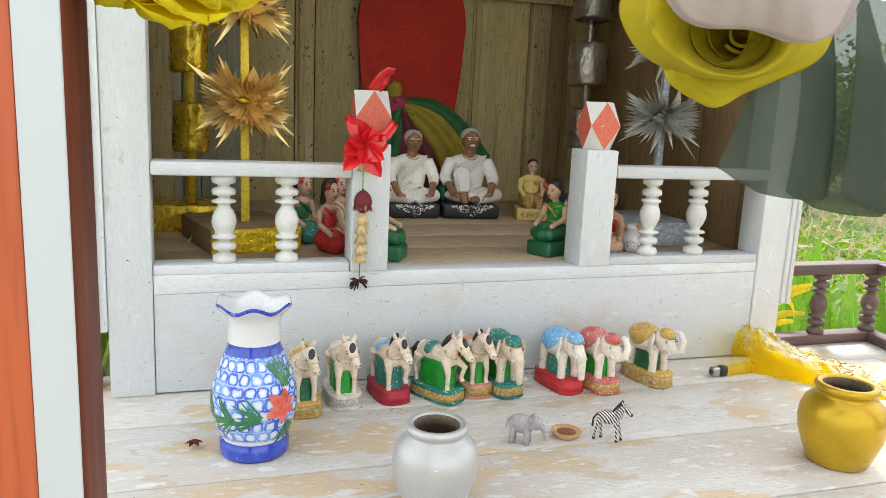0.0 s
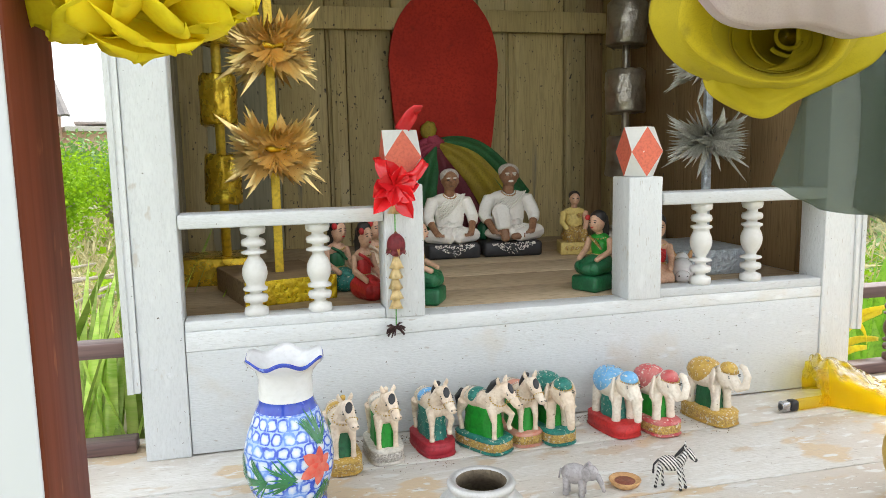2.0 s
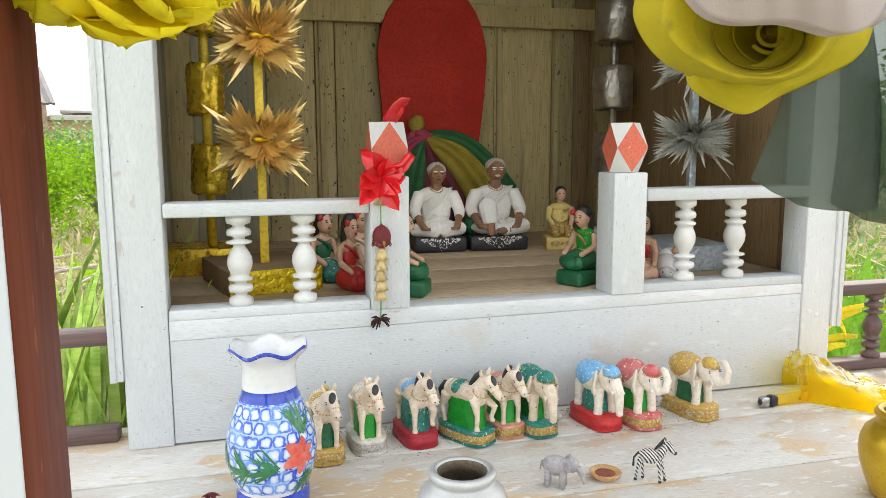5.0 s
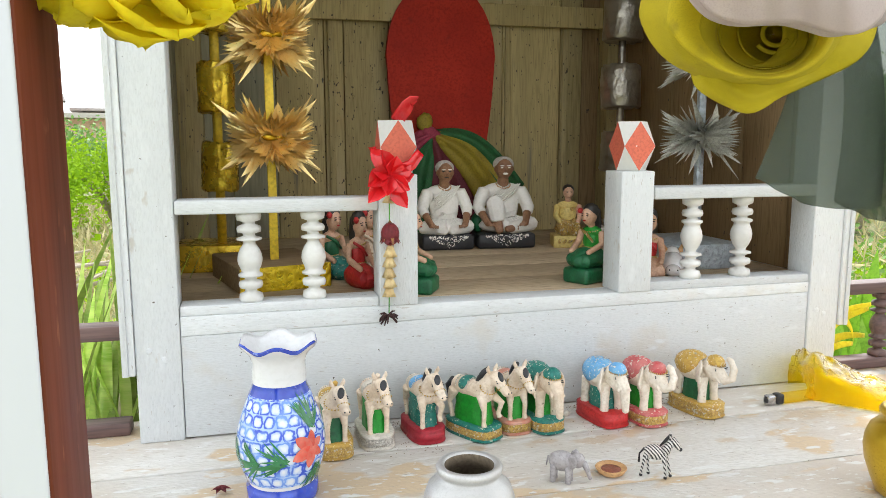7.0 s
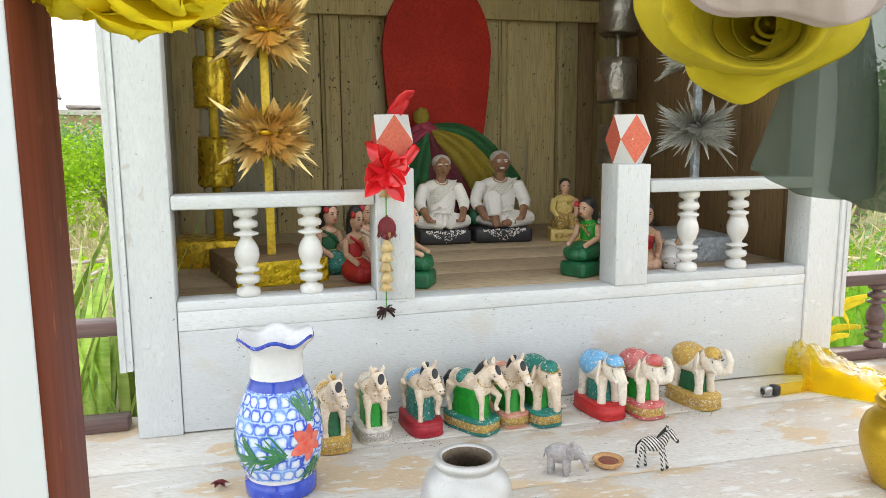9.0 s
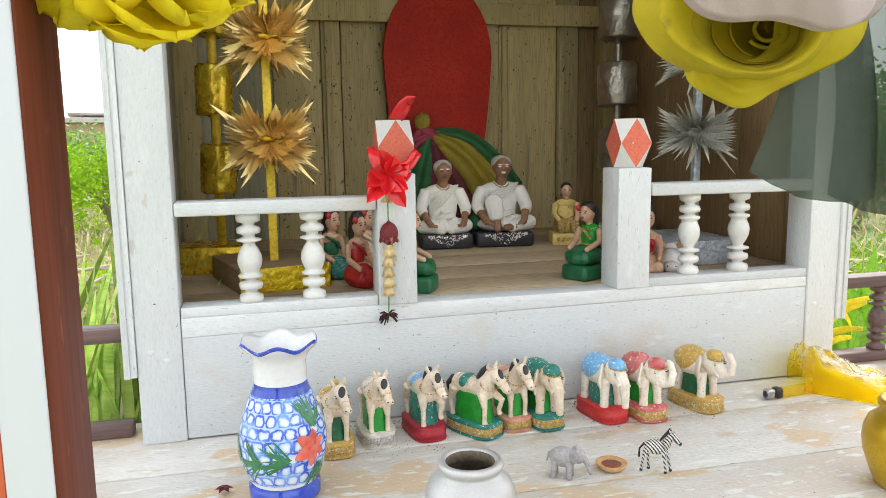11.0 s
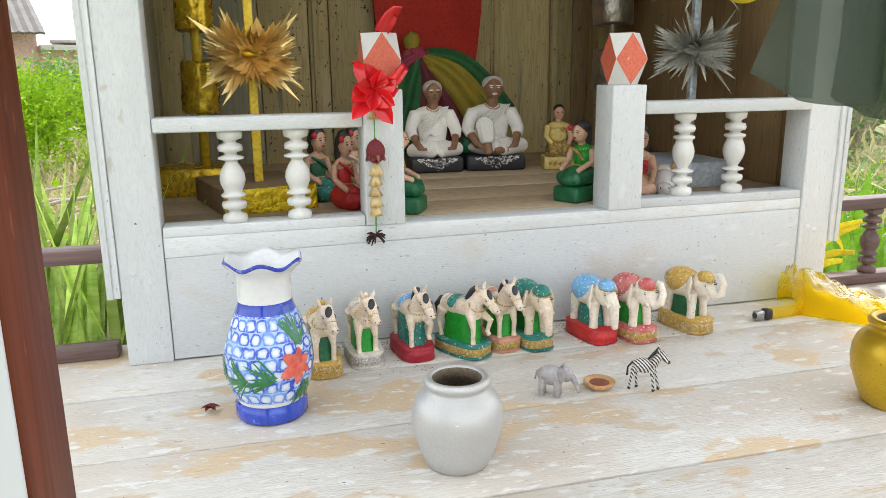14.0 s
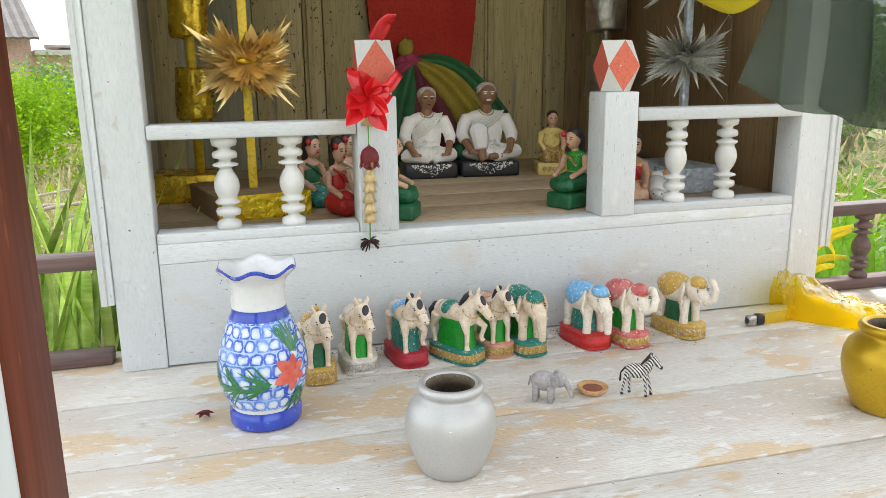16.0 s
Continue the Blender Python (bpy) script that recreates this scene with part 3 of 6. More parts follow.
for k in range(6):
    y0 = 0.0505 + k * 0.127
    part("floor_board", boxed(-0.053, 1.053, y0, y0 + (0.1262 if k < 5 else 0.1345), F - 0.018, F - 0.0005 * (k % 2), 0.0012), floor_m, house)
# roof over all, above the view; unseen eaves added forward to dim interior and front
part("ceiling_panel", boxed(-0.07, 1.07, 0.0, 0.83, WOOD + 0.0005, WOOD + 0.012, 0), wall_m, house)
for s in (-1, 1):
    bm = bmesh.new()
    q = [(0.5, -0.24), (0.5, 0.98), (0.5 + s * 0.72, 0.98), (0.5 + s * 0.72, -0.24)]
    zs = [1.42, 1.42, 0.955, 0.955]
    lo = [bm.verts.new((x, y, z)) for (x, y), z in zip(q, zs)]
    hi = [bm.verts.new((x, y, z + 0.02)) for (x, y), z in zip(q, zs)]
    bm.faces.new(lo), bm.faces.new(hi[::-1])
    for i in range(4):
        bm.faces.new((lo[i], hi[i], hi[(i + 1) % 4], lo[(i + 1) % 4]))
    bmesh.ops.recalc_face_normals(bm, faces=bm.faces)
    part("roof", bm, brown_m, house, smooth=False)
# balustrade: rails, turned balusters, newels with faceted caps
for x0, x1, z in ((0.001, 0.2725, 0.0), (0.7045, 0.999, 0.006)):
    part("hand_rail", boxed(x0, x1, -0.002, 0.046, 0.3115 + z, 0.3305 + z, 0.0025), white_h, house)
H0 = 0.1245
prof = [(0.0165, 0), (0.0175, 0.004), (0.0165, 0.010), (0.0086, 0.0135), (0.0086, 0.017), (0.016, 0.019), (0.0175, 0.024), (0.016, 0.028), (0.0086, 0.030),
        (0.0086, 0.033), (0.0170, 0.035), (0.0175, 0.038), (0.0125, 0.041), (0.0135, 0.045), (0.0165, 0.051), (0.0180, 0.058), (0.0170, 0.066), (0.0135, 0.074), (0.0086, 0.081),
        (0.0086, 0.084), (0.0175, 0.086), (0.0180, 0.0885), (0.0086, 0.0915), (0.0086, 0.095), (0.0165, 0.097), (0.0175, 0.1015), (0.0160, 0.105), (0.0086, 0.108),
        (0.0086, 0.111), (0.0165, 0.1135), (0.0180, 0.119), (0.0170, H0)]
prof = [(r * 0.96, z) for r, z in prof]
me = None
for x, z in ((0.0955, 0), (0.183, 0), (0.786, 0.006), (0.878, 0.006)):
    m = Matrix.LocRotScale((x, 0.022, 0.3115 + z if x > 0.5 else SILL), Euler((math.pi if x > 0.5 else 0, 0, x * 40)), (1, 1, (0.3115 + z - SILL) / H0))
    if me is None:
        ob = part("baluster", lathe(bmesh.new(), prof, 28), white_turn, house, m=m)
        me = ob.data
    else:
        share("baluster", me, house, m)
for x0, x1 in ((0.2735, 0.3295), (0.6475, 0.7035)):
    nw = part("newel_post", boxed(x0, x1, -0.001, 0.055, F, 0.3615, 0.002), white_v, house)
    cx = (x0 + x1) / 2
    bm = bmesh.new()
    w, b = 0.0258, 0.0250
    md = [bm.verts.new((sx * w, sy * w, 0.0375)) for sx, sy in ((-1, -1), (1, -1), (1, 1), (-1, 1))]
    tp = [bm.verts.new((x, y, 0.075)) for x, y in ((0, -b), (b, 0), (0, b), (-b, 0))]
    bt = [bm.verts.new((x, y, 0.0)) for x, y in ((0, -b), (b, 0), (0, b), (-b, 0))]
    for i in range(4):
        j = (i + 1) % 4
        bm.faces.new((md[i], md[j], tp[i])).material_index = 1
        bm.faces.new((md[j], md[i], bt[i])).material_index = 1
        bm.faces.new((md[j], tp[j], tp[i]))
        bm.faces.new((md[j], bt[i], bt[j]))
    bm.faces.new(tp), bm.faces.new(bt[::-1])
    part("cap", bm, [white_turn, orange_m], nw, "white faceted cap with orange diamonds", m=pose(cx + 0.0015, 0.026, 0.362), smooth=False)

# outer pavilion post and the beam it carries, out of the view
ppost = tagged(holder("pavilion_post"), "square post painted orange-red, white-edged, brown on its side", "post")
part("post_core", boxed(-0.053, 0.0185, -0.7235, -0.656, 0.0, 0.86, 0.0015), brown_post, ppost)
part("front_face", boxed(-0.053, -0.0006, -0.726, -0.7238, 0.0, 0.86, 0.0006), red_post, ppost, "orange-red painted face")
part("white_edge", boxed(-0.0004, 0.0176, -0.7272, -0.7238, 0.0, 0.86, 0.0012), edge_m, ppost, "white painted edge strip")
pp2 = tagged(holder("pavilion_post"), "square post painted orange-red, beside the deck's other corner", "post")
part("post_core", boxed(1.10, 1.17, -0.72, -0.65, 0.0, 0.86, 0.001), red_post, pp2)
tagged(put("pavilion_beam", boxed(-0.06, 1.18, -0.71, -0.66, 0.861, 0.92, 0.002), brown_post), "brown painted beam across the pavilion posts", "beam", kind="structure")


# brown deck railings
def railing(x0, x1, y, xs, label, name="railing"):
    r = tagged(holder(name), label, "railing")
    part("top_rail", boxed(x0, x1, y - 0.002, y + 0.034, 0.138, 0.158, 0.002), brown_m, r)
    part("bottom_rail", boxed(x0, x1, y, y + 0.032, 0.0005, 0.019, 0.002), brown_m, r)
    for x in xs:
        mm = Matrix.LocRotScale((x, y + 0.016, 0.019), None, (0.95, 0.95, (0.138 - 0.019) / H0))
        ob = share("baluster", me, r, mm)
        ob.material_slots[0].link = "OBJECT"
        ob.material_slots[0].material = brown_m
    return r


railing(1.0755, 1.345, 0.035, (1.198, 1.325), "purplish brown railing with turned balusters on the deck edge")
railing(-0.33, -0.0755, 0.035, (-0.31, -0.20), "purplish brown railing with turned balusters on the deck edge")
r3 = tagged(holder("railing", pose(1.345, 0.035, 0, 0, 0, -98)), "purplish brown side railing along the deck end", "railing")
part("top_rail", boxed(0.002, 0.70, -0.034, 0.0, 0.138, 0.1575, 0.002), brown_m, r3)
part("bottom_rail", boxed(0.002, 0.70, -0.032, 0.0, 0.0005, 0.0185, 0.002), brown_m, r3)
for k in range(1, 5):
    ob = share("baluster", me, r3, Matrix.LocRotScale((0.14 * k, -0.016, 0.0185), None, (0.95, 0.95, (0.138 - 0.0185) / H0)))
    ob.material_slots[0].link = "OBJECT"
    ob.material_slots[0].material = brown_m


# ---- things in the shrine ----
def red_shape():
    """Tall rounded board, narrowed at the foot."""
    bm = bmesh.new()
    pts = []
    for k in range(41):
        t = k / 40
        z = F + 0.001 + t * 0.62
        w = 0.075 + 0.062 * math.sin(min(1, t * 1.25) * math.pi / 2) if t < 0.68 else 0.137 * math.sqrt(max(0.0, 1 - ((t - 0.68) / 0.32) ** 2.2))
        pts.append((max(w, 0.002), z))
    out = [(0.563 - w, z) for w, z in pts] + [(0.563 + w, z) for w, z in pts[::-1]]
    f = bm.faces.new([bm.verts.new((x, 0, z)) for x, z in out])
    ex = bmesh.ops.extrude_face_region(bm, geom=[f])["geom"]
    for v in ex:
        if isinstance(v, bmesh.types.BMVert):
            v.co.y += 0.014
    bmesh.ops.recalc_face_normals(bm, faces=bm.faces)
    return bm


rb = tagged(put("backing_board", red_shape(), red_board, m=pose(0, 0.783, 0), smooth=False), "dark red leaf-shaped board leaning on the back wall", "board")


def drape(name, mm, fn, label, t=0.002, nu=20, nv=14):
    ob = thick(put(name, sheet(bmesh.new(), fn, nu, nv), mm), t)
    return tagged(ob, label, "cloth")


sash = tagged(holder("votive_sash"), "knotted coloured cloth sash tied round the red board", "cloth")
KN = Vector((0.527, 0.752, 0.42))


def strip(p0, p1, w0, w1, sag, ph):
    p0, p1 = Vector(p0), Vector(p1)

    def fn(u, v):
        c = p0.lerp(p1, u)
        w = (w0 + (w1 - w0) * u ** 0.7) * (v - 0.5)
        d = (p1 - p0).normalized()
        s = Vector((d.z, 0, -d.x))
        return c + s * w + Vector((0, -0.006 * math.sin(v * 14 + ph) * (0.3 + u) - 0.02 * math.sin(math.pi * v), sag * math.sin(math.pi * u)))
    return fn


for mm, p1, w0, w1, sag, ph, y in ((silk_green, (0.47, 0.74, 0.18), 0.03, 0.10, 0.02, 0, 0), (silk_maroon, (0.60, 0.73, 0.176), 0.03, 0.13, 0.01, 1, 0.004), (silk_yellow, (0.70, 0.735, 0.235), 0.03, 0.10, 0.035, 2, 0.0),
                                (silk_green, (0.745, 0.75, 0.265), 0.03, 0.085, 0.05, 3, 0.012), (silk_pink, (0.455, 0.755, 0.36), 0.02, 0.05, 0.01, 4, -0.004)):
    ob = thick(put("sash_strip", sheet(bmesh.new(), strip(KN + Vector((0, y, 0)), p1, w0, w1, sag, ph), 18, 16), mm, sash), 0.0015)
for c, r, mm, rot in (((0.525, 0.742, 0.425), (0.028, 0.014, 0.016), silk_pink, (0, 25, 0)), ((0.512, 0.744, 0.452), (0.02, 0.012, 0.022), silk_yellow, (0, -10, 0)), ((0.552, 0.74, 0.405), (0.014, 0.012, 0.013), silk_yellow, (0, 0, 0)),
                      ((0.505, 0.746, 0.425), (0.022, 0.012, 0.012), silk_pink, (0, -30, 0))):
    bm = bmesh.new()
    ball(bm, (0, 0, 0), r, 0, rot, 16)
    for v in bm.verts:
        v.co *= 1 + 0.25 * noise.noise(v.co * 90)
    part("knot", bm, mm, sash, m=pose(*c))


def seated_elder(name, m, head_tilt, knee_up, label):
    """A seated robed figurine on a black base."""
    bm = bmesh.new()
    box(bm, -0.058, 0.058, -0.043, 0.043, 0, 0.032, 0.006, 3)
    for k in range(150):
        a = rnd(-1, 1)
        z = rnd(0.004 + 0.022 * abs(a), 0.031)
        ball(bm, (0.043 * a, -0.0428, z), (rnd(0.0008, 0.0022), 0.0008, rnd(0.0006, 0.0014)), 5, (0, rnd(-60, 60), 0), 6)
    ball(bm, (0, -0.002, 0.048), (0.052, 0.037, 0.019), 0, seg=18)
    ball(bm, (0, 0.010, 0.088), (0.033, 0.024, 0.048), 0, seg=18)
    ball(bm, (0, 0.012, 0.124), (0.039, 0.0185, 0.0160), 0, seg=18)
    limb(bm, [(0.0, 0.008, 0.130), (0.0, 0.003, 0.150)], [0.013, 0.011], 1)
    ball(bm, (0.001, 0.0, 0.166 + head_tilt), (0.0180, 0.019, 0.0225), 1)
    ball(bm, (0.001, 0.0075, 0.1755 + head_tilt), (0.0215, 0.0190, 0.0175), 2)
    for s in (-1, 1):
        ball(bm, (0.001 + s * 0.007, -0.0165, 0.1685 + head_tilt), (0.0035, 0.002, 0.0013), 5 if knee_up else 3, seg=8)
        ball(bm, (0.001 + s * 0.007, -0.0170, 0.1725 + head_tilt), (0.0050, 0.002, 0.0013), 5, seg=8)
    ball(bm, (0.001, -0.0170, 0.1555 + head_tilt), (0.0055 if knee_up else 0.0045, 0.0022, 0.0026 if knee_up else 0.0010), 5 if knee_up else 3, seg=8)
    ball(bm, (0.001, -0.0185, 0.164 + head_tilt), (0.003, 0.004, 0.005), 1)
    for s in (-1, 1):
        ball(bm, (0.001 + s * 0.0175, 0.0, 0.165 + head_tilt), (0.003, 0.004, 0.006), 1)
        limb(bm, [(s * 0.036, 0.011, 0.124), (s * 0.045, 0.006, 0.104), (s * 0.050, -0.002, 0.086), (s * 0.047, -0.014, 0.076)], [0.0135, 0.0135, 0.0130, 0.0110], 0, 14)
        limb(bm, [(s * 0.046, -0.014, 0.075), (s * 0.040, -0.032, 0.060), (s * 0.036, -0.040, 0.053)], [0.0085, 0.0070, 0.0075], 1)
        for q in range(4):
            limb(bm, [(s * (0.034 - 0.0035 * q) , -0.040, 0.054), (s * (0.034 - 0.0035 * q), -0.045, 0.048)], [0.0018, 0.0015], 1, 6)
        if not knee_up:
            limb(bm, [(s * 0.018, 0.0, 0.052), (s * 0.048, -0.012, 0.048), (s * 0.006, -0.038, 0.042)], [0.018, 0.017, 0.011], 0)
    if knee_up:
        limb(bm, [(-0.012, 0.0, 0.056), (-0.022, -0.03, 0.096), (-0.018, -0.036, 0.06)], [0.020, 0.018, 0.015], 0)
        limb(bm, [(-0.018, -0.038, 0.062), (-0.016, -0.046, 0.036)], [0.009, 0.008], 1)
        limb(bm, [(0.02, 0.0, 0.052), (0.052, -0.012, 0.05), (0.01, -0.04, 0.044)], [0.019, 0.018, 0.013], 0)
        limb(bm, [(0.02, -0.040, 0.045), (-0.002, -0.045, 0.042)], [0.009, 0.007], 1)
        ball(bm, (-0.05, 0.012, 0.052), (0.014, 0.02, 0.022), 4)
    fuse(bm, (0, 1, 2), 0.0016, 3)
    # shawl and sash folds, necklace
    for k in range(7):
        limb(bm, [(0.034 - 0.004 * k, 0.0, 0.137 - 0.0005 * k), (0.016 - 0.006 * k, -0.0135, 0.116), (-0.006 - 0.004 * k, -0.0150, 0.094 + 0.002 * k), (-0.026, -0.0085, 0.082 + 0.005 * k)], [0.0016, 0.0020, 0.0018, 0.0012], 5, 6)
    for k in range(5):
        limb(bm, [(-0.022 + 0.003 * k, -0.013, 0.068 + 0.003 * k), (0.0, -0.0185, 0.066 + 0.002 * k), (0.024, -0.013, 0.069 + 0.0025 * k)], [0.0014, 0.0019, 0.0014], 5, 6)
    for k in range(8):
        a = -2.5 + 1.9 * k / 7
        limb(bm, [(0.026 * math.cos(a), -0.004 + 0.022 * math.sin(a), 0.066), (0.050 * math.cos(a), -0.002 + 0.0365 * math.sin(a), 0.050)], [0.0015, 0.0022], 5, 6)
    for k in range(14):
        a = math.pi * (1 + k / 13)
        ball(bm, (0.014 * math.cos(a), 0.004 + 0.018 * math.sin(a), 0.137 + 0.009 * math.sin(a)), 0.0016, 6, seg=6)
    return tagged(put(name, bm, [robe_w, skin_d, hair_w, black_m, green_d, robe_w, clay_m], m=m), label, "statue")


seated_elder("elder_statue", pose(0.512, 0.555, F, 0, 0, -2), 0.0, False, "seated grey-haired elder statue in white robe on black base")
seated_elder("elder_statue", Matrix.Translation((0.645, 0.548, F)) @ Matrix.Diagonal((1.12, 1.0, 1.02, 1)) @ pose(0, 0, 0, 0, 0, -6), 0.004, True, "laughing seated elder statue, one knee raised, black base")


def kneeling(name, m, top, skirt, base, trim, label, skin=skin_l, bun=True, height=0.125, arm=1):
    """A small kneeling figurine facing -y; total height about 0.125."""
    bm = bmesh.new()
    z = 0.0
    if base:
        box(bm, -0.026, 0.026, -0.036, 0.036, 0, 0.026, 0.006, 3, 3)
        z = 0.024
    ball(bm, (0, 0.006, z + 0.016), (0.026, 0.034, 0.018), 2)
    ball(bm, (0, -0.013, z + 0.013), (0.0225, 0.0250, 0.0150), 2)
    ball(bm, (0, -0.004, z + 0.022), (0.0185, 0.0240, 0.0130), 2)
    limb(bm, [(-0.012, 0.012, z + 0.02), (-0.014, -0.028, z + 0.014)], [0.015, 0.011], 2)
    limb(bm, [(0.012, 0.012, z + 0.02), (0.014, -0.028, z + 0.014)], [0.015, 0.011], 2)
    ball(bm, (0, 0.01, z + 0.045), (0.0165, 0.0125, 0.022), 1)
    ball(bm, (0, 0.01, z + 0.060), (0.0195, 0.0115, 0.010), 1 if trim else 0)
    lathe(bm, [(0.017, -0.003), (0.0178, 0), (0.017, 0.003)], 16, 5, None, (0, 0.01, z + 0.032))
    limb(bm, [(0, 0.009, z + 0.064), (0, 0.006, z + 0.076)], [0.0065, 0.006], 0)
    ball(bm, (0, 0.001, z + 0.087), (0.0128, 0.0138, 0.0160), 0)
    ball(bm, (0, 0.0052, z + 0.0945), (0.0145, 0.0138, 0.0135), 4)
    if bun:
        ball(bm, (0, 0.013, z + 0.099), (0.008, 0.008, 0.007), 4)
        ball(bm, (-0.0135, -0.006, z + 0.095), 0.0050, 6, seg=8)
    for s in (-1, 1):
        limb(bm, [(s * 0.02, 0.01, z + 0.06), (s * 0.024, 0.004, z + 0.04), (s * 0.017, -0.024, z + 0.028)], [0.0062, 0.0056, 0.0045], 0)
    limb(bm, [(0, 0.012, z + 0.094), (0, 0.019, z + 0.074), (0, 0.020, z + 0.050)], [0.0125, 0.0105, 0.0070], 4)
    ball(bm, (0, -0.0125, z + 0.0850), (0.0022, 0.0030, 0.0032), 0, seg=8)
    for k in range(26):
        a, e = rnd(-2.6, -0.5), rnd(0.1, 1.0)
        ball(bm, (0.0262 * math.cos(a) * e ** 0.3, 0.006 + 0.0345 * math.sin(a) * e ** 0.3, z + 0.012 + 0.016 * (1 - e)), (0.0018, 0.0018, 0.0013), 5, seg=6)
    for k in range(9):
        a = -0.35 - 2.45 * k / 8
        ball(bm, (0.0155 * math.cos(a), 0.009 + 0.0115 * math.sin(a), z + 0.064 - 0.004 * math.sin(-a)), 0.0014, 5, seg=6)
    fuse(bm, (0, 1, 2, 4), 0.0013, 3)
    for s in (-1, 1):
        ball(bm, (s * 0.0050, -0.0116, z + 0.0880), (0.0024, 0.0012, 0.0009), 7, (0, s * 8, s * 18), 8)
        ball(bm, (s * 0.0052, -0.0112, z + 0.0912), (0.0034, 0.0010, 0.0006), 7, (0, s * 14, s * 20), 8)
    ball(bm, (0, -0.0126, z + 0.0796), (0.0030, 0.0012, 0.0012), 6, seg=8)
    limb(bm, [(-0.016, 0.0, z + 0.064), (0.0, -0.0040, z + 0.056), (0.012, -0.0035, z + 0.044)], [0.0022, 0.0026, 0.0020], 5 if trim else 1, 8)
    return tagged(put(name, bm, [skin, top, skirt, base or skirt, hair_b, gild_m, red_m, hair_b], m=m), label, "statue")


S = Matrix.Diagonal
kneeling("lady_statue", pose(0.645, 0.105, F, 0, 0, -62), green_b, green_d, green_d, True, "kneeling lady statue in green dress on green base")
kneeling("lady_statue", pose(0.343, 0.092, F, 0, 0, 62), green_b, green_d, green_d, True, "kneeling green lady statue with red flower beside the newel")
kneeling("lady_statue", pose(0.268, 0.150, F, 0, 0, 28) @ S((0.86, 0.9, 1.16, 1)), red_m, red_m, None, False, "kneeling lady statue in red one-shoulder dress")
kneeling("lady_statue", pose(0.236, 0.245, F, 0, 0, 30) @ S((1, 1, 1.16, 1)), green_d, teal_m, None, False, "kneeling lady statue in dark green sarong")
kneeling("lady_statue", pose(0.298, 0.245, F, 0, 0, 25) @ S((1, 1, 1.18, 1)), cream_m, cream_m, None, False, "kneeling lady statue in faded cream dress")
kneeling("attendant_statue", pose(0.752, 0.095, F, 0, 0, -20) @ S((1, 1, 1.14, 1)), red_m, skin_l, None, False, "kneeling attendant statue with red shawl behind the newel")

bm = bmesh.new()
box(bm, -0.035, 0.035, -0.032, 0.032, 0, 0.027, 0.002, 0)
for k in range(5):
    ball(bm, (-0.022 + 0.011 * k, -0.0325, 0.014), (0.0035, 0.0012, 0.006), 3, (0, 30 * (k % 3), 0), 8)
ball(bm, (0, 0.0, 0.040), (0.030, 0.026, 0.020), 3)
limb(bm, [(-0.012, 0.0, 0.05), (-0.015, -0.026, 0.046), (-0.013, -0.028, 0.03)], [0.013, 0.011, 0.009], 3)
limb(bm, [(0.012, 0.0, 0.05), (0.015, -0.026, 0.046), (0.013, -0.028, 0.03)], [0.013, 0.011, 0.009], 3)
ball(bm, (0, 0.006, 0.072), (0.0195, 0.014, 0.026), 0)
ball(bm, (0, 0.006, 0.091), (0.024, 0.013, 0.011), 0)
ball(bm, (0.008, -0.008, 0.084), (0.005, 0.002, 0.005), 3, seg=8)
limb(bm, [(0, 0.005, 0.098), (0, 0.003, 0.11)], [0.007, 0.0065], 1)
ball(bm, (0, 0, 0.121), (0.0115, 0.0125, 0.0145), 1)
ball(bm, (0, 0.004, 0.127), (0.0128, 0.0128, 0.0115), 2)
for s in (-1, 1):
    limb(bm, [(s * 0.023, 0.006, 0.09), (s * 0.027, 0.0, 0.068), (s * 0.019, -0.022, 0.055)], [0.008, 0.0065, 0.005], 0 if s < 0 else 1)
    ball(bm, (s * 0.0045, -0.0118, 0.122), (0.0024, 0.0014, 0.0011), 2, seg=8)
tagged(put("youth_statue", bm, [mat("pale yellow paint", (0.72, 0.58, 0.2), (0.62, 0.47, 0.14), 0.5, 0, 60, 250), skin_l, hair_b, gild_m], m=pose(0.785, 0.51, F, 0, 0, -14)),
       "seated youth statue in yellow shirt on a yellow base", "statue")

bm = bmesh.new()
ball(bm, (0, 0, 0.022), (0.020, 0.026, 0.022), 0, (20, 0, 0), 18)
ball(bm, (0, -0.022, 0.014), (0.013, 0.015, 0.012), 0, (0, 0, 0), 16)
ball(bm, (0.0, 0.014, 0.04), (0.013, 0.015, 0.012), 0, (0, 0, 0), 16)
for s in (-1, 1):
    ball(bm, (s * 0.006, -0.033, 0.017), (0.002, 0.002, 0.0015), 1, seg=8)
    limb(bm, [(s * 0.012, 0.01, 0.044), (s * 0.016, 0.02, 0.054)], [0.005, 0.002], 2, 8)
tagged(put("piglet_figurine", bm, [ceramic_w, black_m, clay_m], m=pose(0.805, 0.105, F, 0, 0, -28)), "glossy white ceramic animal figurine lying down", "figurine")


